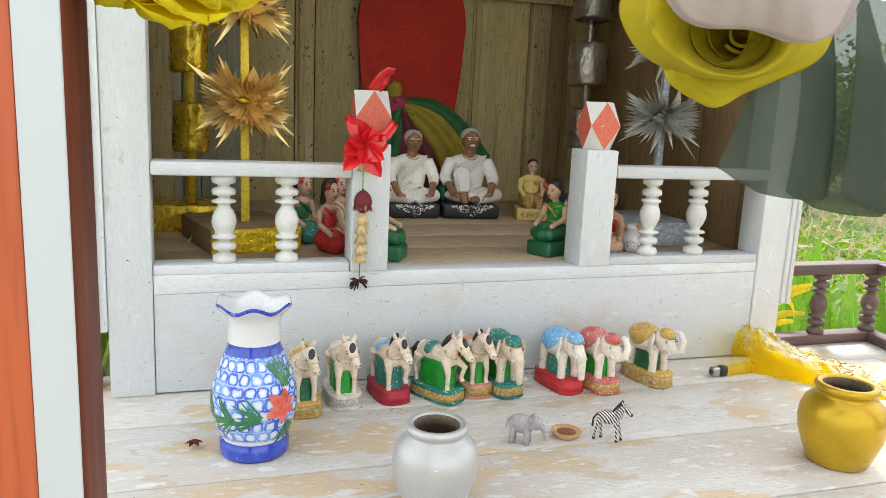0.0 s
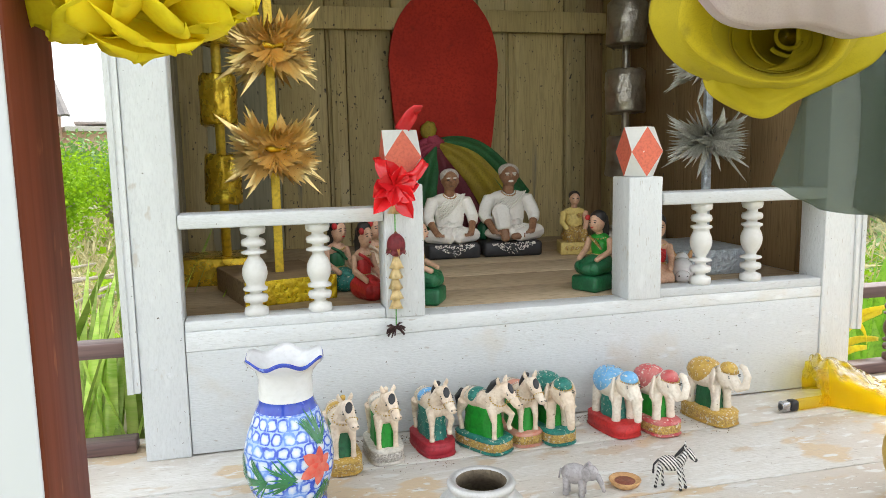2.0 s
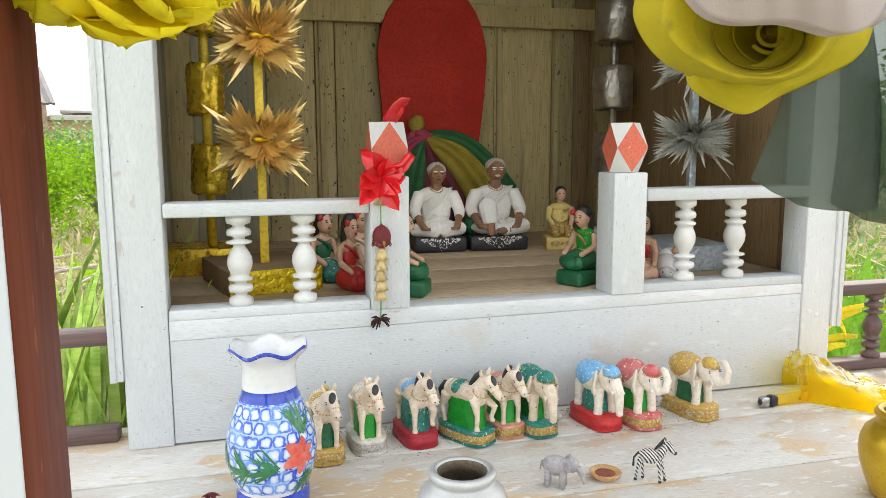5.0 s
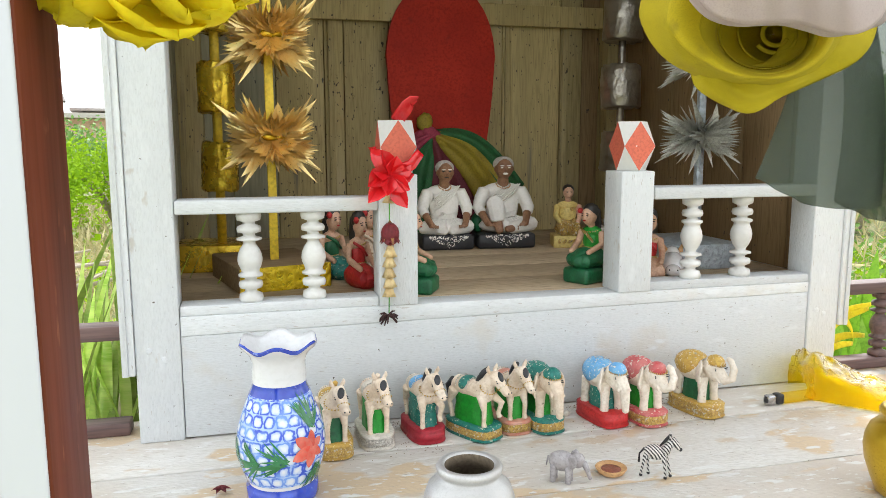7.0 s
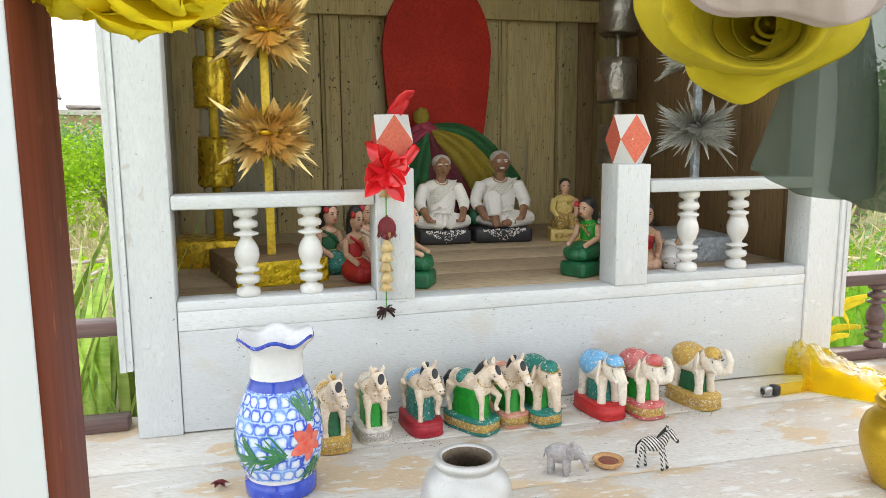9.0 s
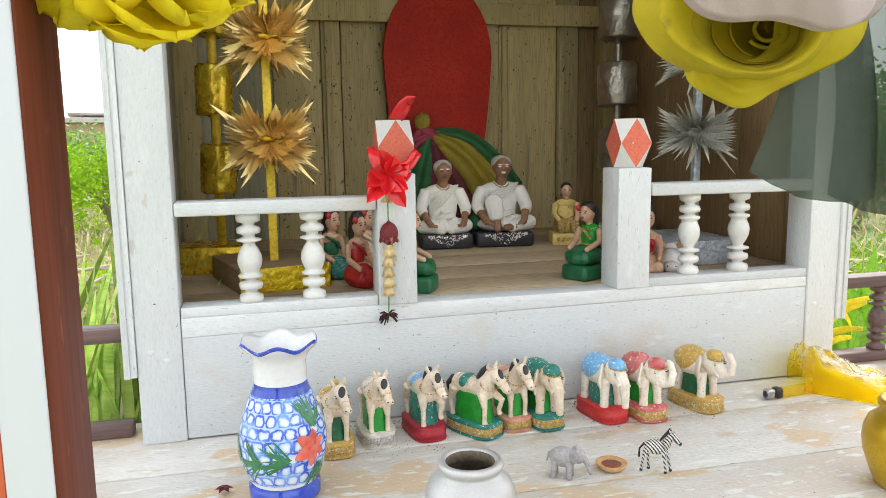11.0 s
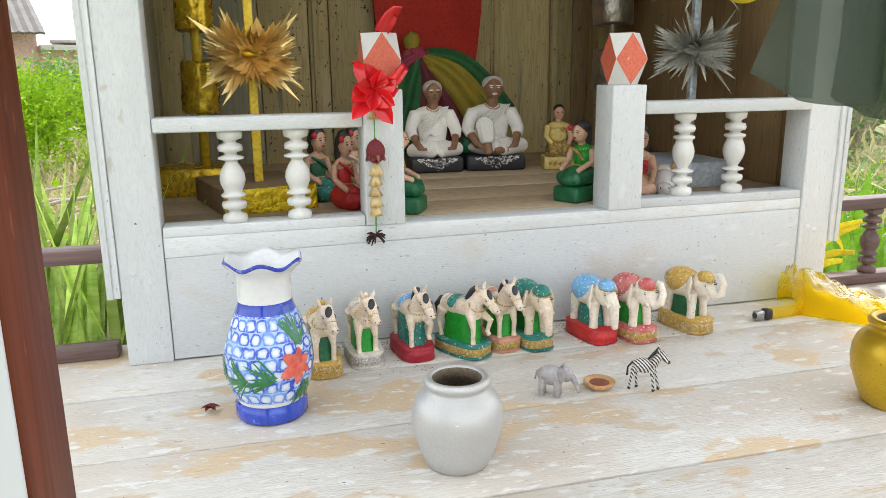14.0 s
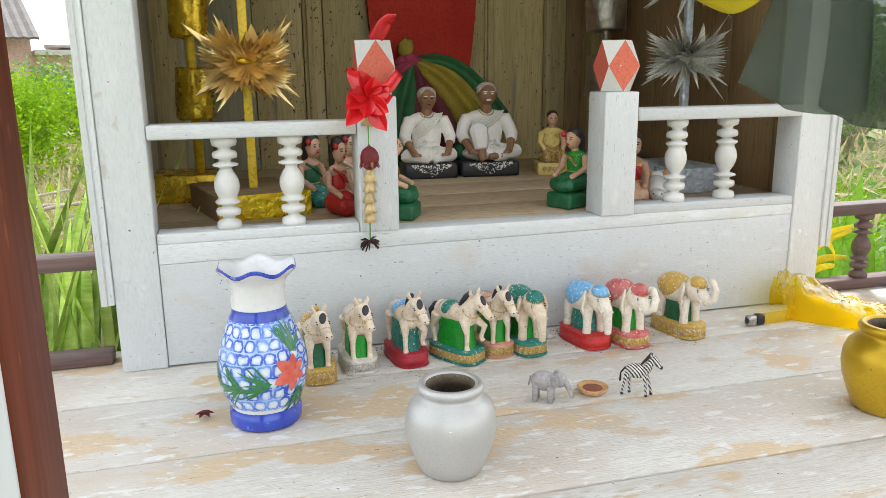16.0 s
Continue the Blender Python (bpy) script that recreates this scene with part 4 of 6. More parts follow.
def pleated(o, axis, tang, r, ribs, half, notch):
    """A pleated palm-leaf fan: ridges run to points, valleys stop short at the notch."""
    bm = bmesh.new()
    nrm = axis.cross(tang).normalized()
    rows = []
    n = ribs * 2
    for k in range(n + 1):
        g = half * (2 * k / n - 1) + rnd(-0.012, 0.012)
        d = axis * math.cos(g) + tang * math.sin(g)
        ridge = k % 2
        ln = r * (0.84 + 0.42 * math.exp(-(g / 0.13) ** 2) + 0.08 * abs(math.sin(g))) * rnd(0.93, 1.05)
        f = 1.0 if ridge else notch
        dep = (0.06 if ridge else -0.06) * r
        tip = o + d * ln * f + nrm * (dep * 1.2 if not ridge else 0.3 * dep) - Vector((0, 0, 1)) * 0.05 * r * rnd(0, 1)
        rows.append((bm.verts.new(o + d * r * 0.06), bm.verts.new(o + d * ln * notch * 0.6 + nrm * dep), bm.verts.new(tip)))
    for a, b in zip(rows, rows[1:]):
        bm.faces.new((a[0], b[0], b[1], a[1]))
        bm.faces.new((a[1], b[1], b[2], a[2]))
    return bm


def offering_tree(name, x, y, zbase, top, tiers, r, leafm, polem, bandm, label, box_dims, boxm, boxtop, wide=0.075, turn=0):
    """A pole on a foil box with tiers of pleated pointed leaves."""
    t = tagged(holder(name), label, "offering tree")
    x0, x1, y0, y1, z1 = box_dims
    bm = boxed(0, x1 - x0, 0, y1 - y0, F, z1, 0.002)
    bm.normal_update()
    for f in bm.faces:
        if f.normal.z > 0.5 or abs(f.normal.x) > 0.5:
            f.material_index = 1
    part("base_box", bm, [boxm, boxtop], t, "foil-fronted box base", m=pose(x0, y0, 0, 0, 0, turn))
    bm = bmesh.new()
    box(bm, -0.007, 0.007, -0.006, 0.006, z1, top, 0.0015)
    part("pole", bm, polem, t, m=pose(x, y, 0))
    gold = wide > 0.06
    for i, z in enumerate(tiers):
        fans = 6 if gold else 4
        for fan in range(fans):
            az = math.tau * fan / fans + (0.0 if gold else 0.62) + 0.12 * i
            out, tang = Vector((math.cos(az), math.sin(az), 0)), Vector((-math.sin(az), math.cos(az), 0))
            for sg in (1, -1):
                lift = rnd(0.42, 0.62) if gold else rnd(0.30, 0.45)
                axis = (out * rnd(0.55, 0.75) + Vector((0, 0, sg * lift))).normalized()
                bm = pleated(Vector((x, y, z + sg * 0.005)) + out * (0.018 if gold else 0.012), axis, tang, r * rnd(0.92, 1.05), 20 if gold else 20, radians(96 if gold else 104), 0.64 if gold else 0.24)
                part("leaf_fan", bm, leafm, t, smooth=False)
        for k in range(3):
            az = -1.75 + 0.55 * k + rnd(-0.1, 0.1) if gold else -1.9 + 0.45 * k
            out = Vector((math.cos(az), math.sin(az), 0))
            for sg in (1, -1):
                bm = bmesh.new()
                wd = (0.42 if k == 1 and sg > 0 else 0.22) * (1 if gold else 0.7)
                blade(bm, Vector((x, y, z + 0.004 * sg)) + out * 0.022, out * rnd(0.25, 0.4) + Vector((0.5 * (k - 1), 0, sg)), r * (0.74 if k == 1 else rnd(1.05, 1.25)), r * wd, out.cross(Vector((0, 0, 1))), 0.0, 5, 0.7, 0, 0.2)
                part("leaf", bm, leafm, t, smooth=False)
        for k in range(2 if gold else 0):
            bm = bmesh.new()
            a = -1.75 + 0.75 * k
            limb(bm, [(x + 0.028 * math.cos(a - 0.55), y + 0.028 * math.sin(a - 0.55), z + 0.002 * (-1) ** k), (x + 0.034 * math.cos(a), y + 0.034 * math.sin(a), z), (x + 0.028 * math.cos(a + 0.55), y + 0.028 * math.sin(a + 0.55), z - 0.002)], [0.003, 0.0055, 0.003], 0, 8)
            part("tie", bm, bandm, t)
        if not gold:
            for a in (-2.2, -0.95):
                bm = bmesh.new()
                ball(bm, (x + 0.018 * math.cos(a), y + 0.018 * math.sin(a), z), (0.006, 0.005, 0.0045), 0, seg=10)
                part("tie", bm, bandm, t)
    return t


offering_tree("gold_offering_tree", 0.134, 0.225, F, 0.80, (0.414, 0.574, 0.735), 0.074, gold_leaf, gold_pole, gold_foil,
              "gold-coloured offering tree with spiky pleated leaf tiers", (0.078, 0.228, 0.135, 0.325, 0.213), yellow_foil, brown_card, 0.075, 15)
offering_tree("silver_offering_tree", 0.925, 0.225, F, 0.80, (0.417, 0.560, 0.70), 0.078, silver_leaf, silver_paper, ceramic_w,
              "silver-grey offering tree with spiky pleated leaf tiers", (0.822, 0.980, 0.155, 0.335, 0.219), silver_paper, silver_paper, 0.05)


def drum_tree(name, x, y, drums, r, foil, polem, label, base, basem):
    t = tagged(holder(name), label, "offering tree")
    x0, x1, y0, y1, z1 = base
    part("base_box", boxed(x0, x1, y0, y1, F, z1, 0.003), basem, t, "foil-covered box base")
    part("pole", lathe(bmesh.new(), [(0.0085, 0), (0.0085, 0.84 - z1)], 12), polem, t, m=pose(x, y, z1))
    for i, (z0, z2) in enumerate(drums):
        bm = lathe(bmesh.new(), [(r * 0.93, 0), (r * 1.0, 0.004), (r * 0.98, 0.03), (r * 1.0, 0.06), (r * 0.97, z2 - z0 - 0.004), (r * 0.9, z2 - z0)], 40,
                   wave=lambda a, k: (1 + 0.035 * math.sin(a * 7 + k * 2 + i) + 0.02 * math.sin(a * 17 + k * 5), 0.0015 * math.sin(a * 9 + k)))
        part("foil_drum", bm, foil, t, m=pose(x, y, z0, 2 * (-1) ** i, 2, 40 * i))
    return t


drum_tree("gold_drum_tree", 0.045, 0.40, ((0.318, 0.407), (0.459, 0.548), (0.60, 0.69)), 0.033, gold_foil, gold_pole,
          "gold foil offering pole with stacked foil drums", (-0.035, 0.098, 0.355, 0.47, 0.222), gold_foil)
drum_tree("silver_drum_tree", 0.952, 0.60, ((0.335, 0.428), (0.483, 0.582), (0.636, 0.735)), 0.046, silver_foil, silver_foil,
          "silver foil offering pole with stacked foil drums", (0.88, 1.03, 0.54, 0.66, 0.215), silver_foil)

# red ribbon bow and hanging flower garland on the newel
bow = tagged(holder("ribbon_bow"), "shiny red plastic ribbon bow tied round the newel cap", "ribbon")


def band(pts, w, tw=0.0):
    pts = [Vector(p) for p in pts]

    def fn(u, v):
        f = u * (len(pts) - 1)
        i = min(int(f), len(pts) - 2)
        p = pts[i].lerp(pts[i + 1], f - i)
        d = (pts[i + 1] - pts[i]).normalized()
        a = tw * u * 3
        s = d.cross(Vector((0, -1, 0)))
        s = (s.normalized() if s.length > 0.01 else Vector((1, 0, 0))) * math.cos(a) + Vector((0, 1, 0)) * math.sin(a)
        return p + s * w * (v - 0.5) * (1 - 0.5 * abs(u - 0.5)) + Vector((0, -0.003 * math.sin(v * 6), 0))
    return fn


C = Vector((0.286, -0.020, 0.362))
for pts, w, tw in ((((0.271, -0.002, 0.397), (0.269, -0.012, 0.388), (0.276, -0.018, 0.374), (0.296, -0.018, 0.366), (0.318, -0.012, 0.374), (0.334, -0.002, 0.392)), 0.020, 0.1),
                   (((0.271, -0.001, 0.396), (0.268, 0.03, 0.394), (0.30, 0.060, 0.392), (0.333, 0.03, 0.39), (0.334, -0.002, 0.392)), 0.014, 0.1),
                   (((0.303, 0.012, 0.436), (0.311, -0.002, 0.450), (0.319, -0.006, 0.462), (0.330, -0.004, 0.466)), 0.025, 0.4)):
    thick(part("ribbon_band", sheet(bmesh.new(), band(pts, w, tw), 22, 5), ribbon_m, bow), 0.0006)
for a, ln, w, tl in ((200, 0.036, 0.030, 0.5), (165, 0.030, 0.024, 0.8), (110, 0.042, 0.022, 0.5), (75, 0.032, 0.026, 0.9), (35, 0.036, 0.026, 0.7), (5, 0.034, 0.024, 0.5), (-35, 0.034, 0.026, 0.7), (-62, 0.050, 0.026, 0.3), (-105, 0.030, 0.024, 0.8), (-135, 0.046, 0.026, 0.35)):
    a = radians(a)
    bm = bmesh.new()
    d = Vector((math.cos(a), -tl * 0.6, math.sin(a)))
    blade(bm, C + Vector((0, -0.004 * tl, 0)), d, ln, w, (-math.sin(a), rnd(-0.6, 0.1), math.cos(a)), rnd(0.0, 0.15), 5, 0.75, 0, 0.62)
    thick(part("ribbon_loop", bm, ribbon_m, bow, smooth=False), 0.0005)
gar = tagged(holder("flower_garland"), "hanging garland of cream plastic flowers, dried rosebud and stalks", "garland")
bm = bmesh.new()
limb(bm, [(0.287, -0.012, 0.345), (0.2865, -0.011, 0.25), (0.285, -0.009, 0.165)], [0.0009] * 3, 0, 6)
part("thread", bm, string_g, gar)
bell = [(0.002, 0.017), (0.005, 0.013), (0.0065, 0.007), (0.0095, 0.0), (0.0075, 0.0005), (0.003, 0.004)]
for z in (0.322, 0.247, 0.232, 0.217, 0.203, 0.189):
    part("bell_flower", lathe(bmesh.new(), bell, 20, wave=lambda a, k: (1 + (0.16 * math.cos(5 * a) if 2 <= k <= 4 else 0), 0)), bead_m, gar, m=pose(0.2865 + rnd(-0.001, 0.001), -0.011, z, rnd(-5, 5), rnd(-8, 8), rnd(0, 70)))
bm = bmesh.new()
for k in range(9):
    a = math.tau * k / 9
    blade(bm, (0.287 + 0.003 * math.cos(a), -0.013 + 0.003 * math.sin(a), 0.295), Vector((math.cos(a) * 0.42, math.sin(a) * 0.42, -1)), 0.032, 0.018, (-math.sin(a), math.cos(a), 0), 0, 5, -0.6, 0, 0.5)
ball(bm, (0.287, -0.0145, 0.279), (0.0130, 0.0120, 0.0165), 0)
part("rosebud", bm, bud_m, gar, "dried dark red rosebud")
bm = bmesh.new()
for k in range(7):
    a = math.tau * k / 7 + 0.3
    blade(bm, (0.287, -0.013, 0.298), Vector((math.cos(a) * 0.6, math.sin(a) * 0.6, -1)), 0.03 * rnd(0.8, 1.2), 0.006, (-math.sin(a), math.cos(a), 0), 0.2, 4, 0.4)
part("sepal", bm, husk_m, gar, "dry brown sepals")
bm = bmesh.new()
for k in range(26):
    a, e = rnd(0, 6.28), rnd(-0.9, 0.6)
    d = Vector((math.cos(a), 0.5 * math.sin(a) - 0.25, e)).normalized()
    p = Vector((0.284, -0.011, 0.162))
    limb(bm, [p, p + d * 0.008, p + d * 0.014 + Vector((0, 0, -0.004))], [0.0017, 0.0015, 0.0008], 0, 5)
part("stalk_tuft", bm, twig_m, gar, "dried black-brown stalks")


# ---- things on the deck ----
vase = tagged(holder("vase", pose(0.1240, -0.196, 0.0005, 0, 0, 0)), "tall blue and white ceramic vase with scalloped rim", "vase")
VP = [(0.037, 0.0), (0.0385, 0.003), (0.0385, 0.017), (0.0355, 0.0205), (0.0385, 0.026), (0.0435, 0.040), (0.047, 0.056), (0.0475, 0.070), (0.0455, 0.086), (0.041, 0.102), (0.036, 0.116), (0.032, 0.126),
      (0.0295, 0.132), (0.0285, 0.138), (0.0285, 0.146), (0.0285, 0.152), (0.030, 0.162), (0.0335, 0.171), (0.0385, 0.1755), (0.0420, 0.1795), (0.0445, 0.183), (0.0435, 0.1845), (0.040, 0.180), (0.034, 0.172),
      (0.029, 0.163), (0.0265, 0.152), (0.0265, 0.135), (0.034, 0.11), (0.044, 0.07), (0.035, 0.02), (0.0, 0.012)]
VP = [(r * (1.065 if z < 0.16 else 1.0), z) for r, z in VP]
VM = [1, 1, 1, 0, 2, 2, 2, 2, 2, 2, 2, 1, 1, 0, 0, 0, 0, 0, 0, 1, 1, 0, 0, 0, 0, 0, 0, 0, 0, 0]


def vwave(a, i):
    return (1 + 0.03 * math.cos(6 * a + 3.6), (0.0036 if i > 18 else 0.0016) * math.cos(6 * a + 3.6)) if 17 <= i <= 23 else (1, 0)


part("body", lathe(bmesh.new(), VP, 72, 0, vwave, mis=VM), [ceramic_w, ceramic_b, scale_m], vase)


def vrad(z):
    for (r0, z0), (r1, z1) in zip(VP[3:16], VP[4:17]):
        if z0 <= z <= z1:
            return r0 + (r1 - r0) * (z - z0) / (z1 - z0)
    return 0.03


def motif(name, mm, a0, z0, ang, ln, w, lift=0.0006):
    """A painted leaf or petal that lies on the vase's skin."""
    bm = bmesh.new()

    def fn(u, v):
        ww = w * math.sin(math.pi * min(1, 0.08 + u * 0.92)) ** 0.7 * (v - 0.5)
        du, dz = ln * u * math.cos(ang) - ww * math.sin(ang), ln * u * math.sin(ang) + ww * math.cos(ang)
        z = z0 + dz
        r = vrad(z) + lift
        a = a0 + du / r
        return (r * math.cos(a), r * math.sin(a), z)
    part(name, sheet(bm, fn, 8, 4), mm, vase)


AF = radians(-52)
for k in range(6):
    motif("painted_petal", glaze_red, AF, 0.070, math.tau * k / 6 + 0.4, (0.018, 0.020, 0.024, 0.026, 0.024, 0.019)[k], (0.010, 0.011, 0.014, 0.015, 0.013, 0.010)[k], 0.0009 + 0.0001 * k)
for k in range(110):
    da, z = ((-0.62, 0.058), (-1.25, 0.056), (0.1, 0.094), (0.22, 0.046), (-1.9, 0.062))[k % 5]
    ang = {0: rnd(2.2, 4.0), 1: rnd(2.0, 4.2), 2: rnd(0.9, 2.4), 3: rnd(-2.2, -0.8), 4: rnd(1.8, 4.0)}[k % 5]
    motif("painted_leaf", glaze_green, AF + da + rnd(-0.1, 0.1), z + rnd(-0.004, 0.004), ang, rnd(0.020, 0.040), rnd(0.0016, 0.0032), 0.0006 + 0.000005 * k)


def jar(name, x, y, s, mm, label):
    j = tagged(holder(name, pose(x, y, 0.0005)), label, "jar")
    pr = [(0.030, 0), (0.033, 0.002), (0.0395, 0.018), (0.0455, 0.036), (0.0475, 0.050), (0.0465, 0.062), (0.0425, 0.073), (0.0345, 0.0805), (0.0305, 0.083), (0.0305, 0.086), (0.0335, 0.0885), (0.0345, 0.092), (0.0325, 0.0955),
          (0.0285, 0.0965), (0.0255, 0.094), (0.0245, 0.088), (0.026, 0.082), (0.036, 0.072), (0.041, 0.05), (0.033, 0.012), (0.0, 0.006)]
    part("body", lathe(bmesh.new(), [(r * s, z * s) for r, z in pr], 56, mis=[0] * 14 + [1] * 6), [mm, jar_in], j)
    return j


jar("silver_jar", 0.300, -0.368, 0.97, jar_silver, "squat silver-painted pottery jar, empty")
jar("gold_jar", 0.829, -0.380, 1.08, jar_gold, "squat gold-painted pottery jar, empty")


def plinth_base(bm, w, l, h, mi, trim):
    """Rounded figurine base with a beaded band."""
    def ring(sc, z):
        pts = []
        for k in range(28):
            a = math.tau * k / 28
            c, s = math.cos(a), math.sin(a)
            pts.append(bm.verts.new((w / 2 * sc * math.copysign(abs(c) ** 0.6, c), l / 2 * sc * math.copysign(abs(s) ** 0.6, s), z)))
        return pts
    zs = [(1.0, 0), (1.03, 0.0015), (0.97, 0.004), (1.0, 0.005), (1.0, h - 0.006), (0.97, h - 0.005), (1.01, h - 0.002), (0.94, h)]
    rs = [ring(a, b) for a, b in zs]
    for i, (r0, r1) in enumerate(zip(rs, rs[1:])):
        for k in range(28):
            bm.faces.new((r0[k], r0[(k + 1) % 28], r1[(k + 1) % 28], r1[k])).material_index = trim if i in (2, 3, 4) else mi
    bm.faces.new(rs[-1]).material_index = mi
    bm.faces.new(rs[0][::-1]).material_index = mi


def legs(bm, h, xs, ys, z1, r, mi):
    for y in ys:
        for s in (-1, 1):
            limb(bm, [(s * xs, y, h), (s * xs * 0.95, y, h + 0.012), (s * xs * 0.85, y * 0.92, z1)], [r, r * 0.9, r * 1.25], mi)


def elephant(m, basem, cloth, drape_m, trimm, raised, label):
    """A small plaster elephant on a base, facing -y."""
    bm = bmesh.new()
    h = 0.021
    plinth_base(bm, 0.050, 0.088, h, 1, 4)
    legs(bm, h, 0.0125, (-0.022, 0.026), 0.058, 0.0068, 0)
    ball(bm, (0, 0.006, 0.066), (0.0205, 0.033, 0.0205), 0, seg=18)
    ball(bm, (0, 0.009, 0.070), (0.0226, 0.0300, 0.0218), 2, seg=20)
    for k in range(30):
        a = radians(-95 + 190 * k / 29)
        for y, q in ((-0.0145, 0.64), (0.0345, 0.54)):
            ball(bm, (0.0222 * q * math.sin(a), y, 0.070 + 0.0215 * q * math.cos(a)), (0.0011, 0.0013, 0.0011), 5, seg=6)
    for k in range(26):
        a, e = rnd(0, 6.28), rnd(0.1, 0.85)
        x, y = 0.0222 * e * math.cos(a), 0.0275 * e * math.sin(a)
        ball(bm, (x, 0.009 + y, 0.070 + 0.0219 * math.sqrt(max(0, 1 - e * e))), (0.0012, 0.0012, 0.0008), 5, seg=6)
    drape_block(bm, 0.0135, 0.021, h, 0.062, 3)
    ball(bm, (0, -0.030, 0.075), (0.0150, 0.0160, 0.0185), 0, seg=16)
    ball(bm, (0, -0.036, 0.066), (0.0115, 0.0125, 0.0125), 0, seg=14)
    ball(bm, (0, -0.0335, 0.0835), (0.0132, 0.0138, 0.0112), 2, seg=16)
    for k in range(15):
        a = math.pi + math.pi * k / 14
        ball(bm, (0.0136 * math.cos(a), -0.0335 + 0.0142 * math.sin(a), 0.0822 - 0.002 * math.sin(-a)), (0.0011, 0.0011, 0.0011), 7, seg=6)
    for s in (-1, 1):
        ball(bm, (s * 0.0185, -0.020, 0.069), (0.0034, 0.0105, 0.0175), 0, (0, s * -10, s * 38), 14)
        ball(bm, (s * 0.0205, -0.0235, 0.056), (0.0028, 0.006, 0.008), 0, (0, 0, s * 38), 10)
        limb(bm, [(s * 0.0075, -0.044, 0.062), (s * 0.0105, -0.053, 0.057)], [0.0024, 0.0012], 0, 6)
        ball(bm, (s * 0.0105, -0.0440, 0.0745), (0.0010, 0.0026, 0.0009), 6, (0, 0, s * 35), 8)
        ball(bm, (s * 0.0108, -0.0438, 0.0770), (0.0009, 0.0030, 0.0006), 6, (s * 12, 0, s * 35), 8)
    if raised:
        limb(bm, [(0, -0.040, 0.070), (0.001, -0.053, 0.060), (0.004, -0.061, 0.064), (0.007, -0.062, 0.078), (0.007, -0.055, 0.090), (0.006, -0.050, 0.091)], [0.0100, 0.0074, 0.0060, 0.0052, 0.0046, 0.0042], 0)
    else:
        limb(bm, [(0, -0.040, 0.072), (0.001, -0.050, 0.060), (0.002, -0.051, 0.042), (0.004, -0.050, 0.026)], [0.0105, 0.0084, 0.0066, 0.0052], 0)
    fuse(bm, (0, 2), 0.0011, 3)
    ob = put("elephant_figurine", bm, [cream_m if cloth is teal_m else ivory_m, basem, cloth, drape_m, gild_m if trimm is None else trimm, mirror_m, black_m, gild_m], m=m)
    return tagged(ob, label, "figurine", "row of animal figurines")


def drape_block(bm, w, l, z0, z1, mi):
    """Carved hanging cloth: a rounded block with upright wavy folds."""
    rings = []
    for i in range(7):
        t = i / 6
        ring = []
        for k in range(40):
            a = math.tau * k / 40
            c, s = math.cos(a), math.sin(a)
            f = 1 - 0.16 * t + 0.045 * math.sin(13 * a + 2.2 * math.sin(5 * t)) + 0.03 * math.sin(7 * a + 9 * t)
            ring.append(bm.verts.new((w * f * math.copysign(abs(c) ** 0.6, c), l * f * math.copysign(abs(s) ** 0.6, s), z0 + (z1 - z0) * t)))
        rings.append(ring)
    for a, b in zip(rings, rings[1:]):
        for k in range(40):
            bm.faces.new((a[k], a[(k + 1) % 40], b[(k + 1) % 40], b[k])).material_index = mi
    bm.faces.new(rings[-1]).material_index = mi


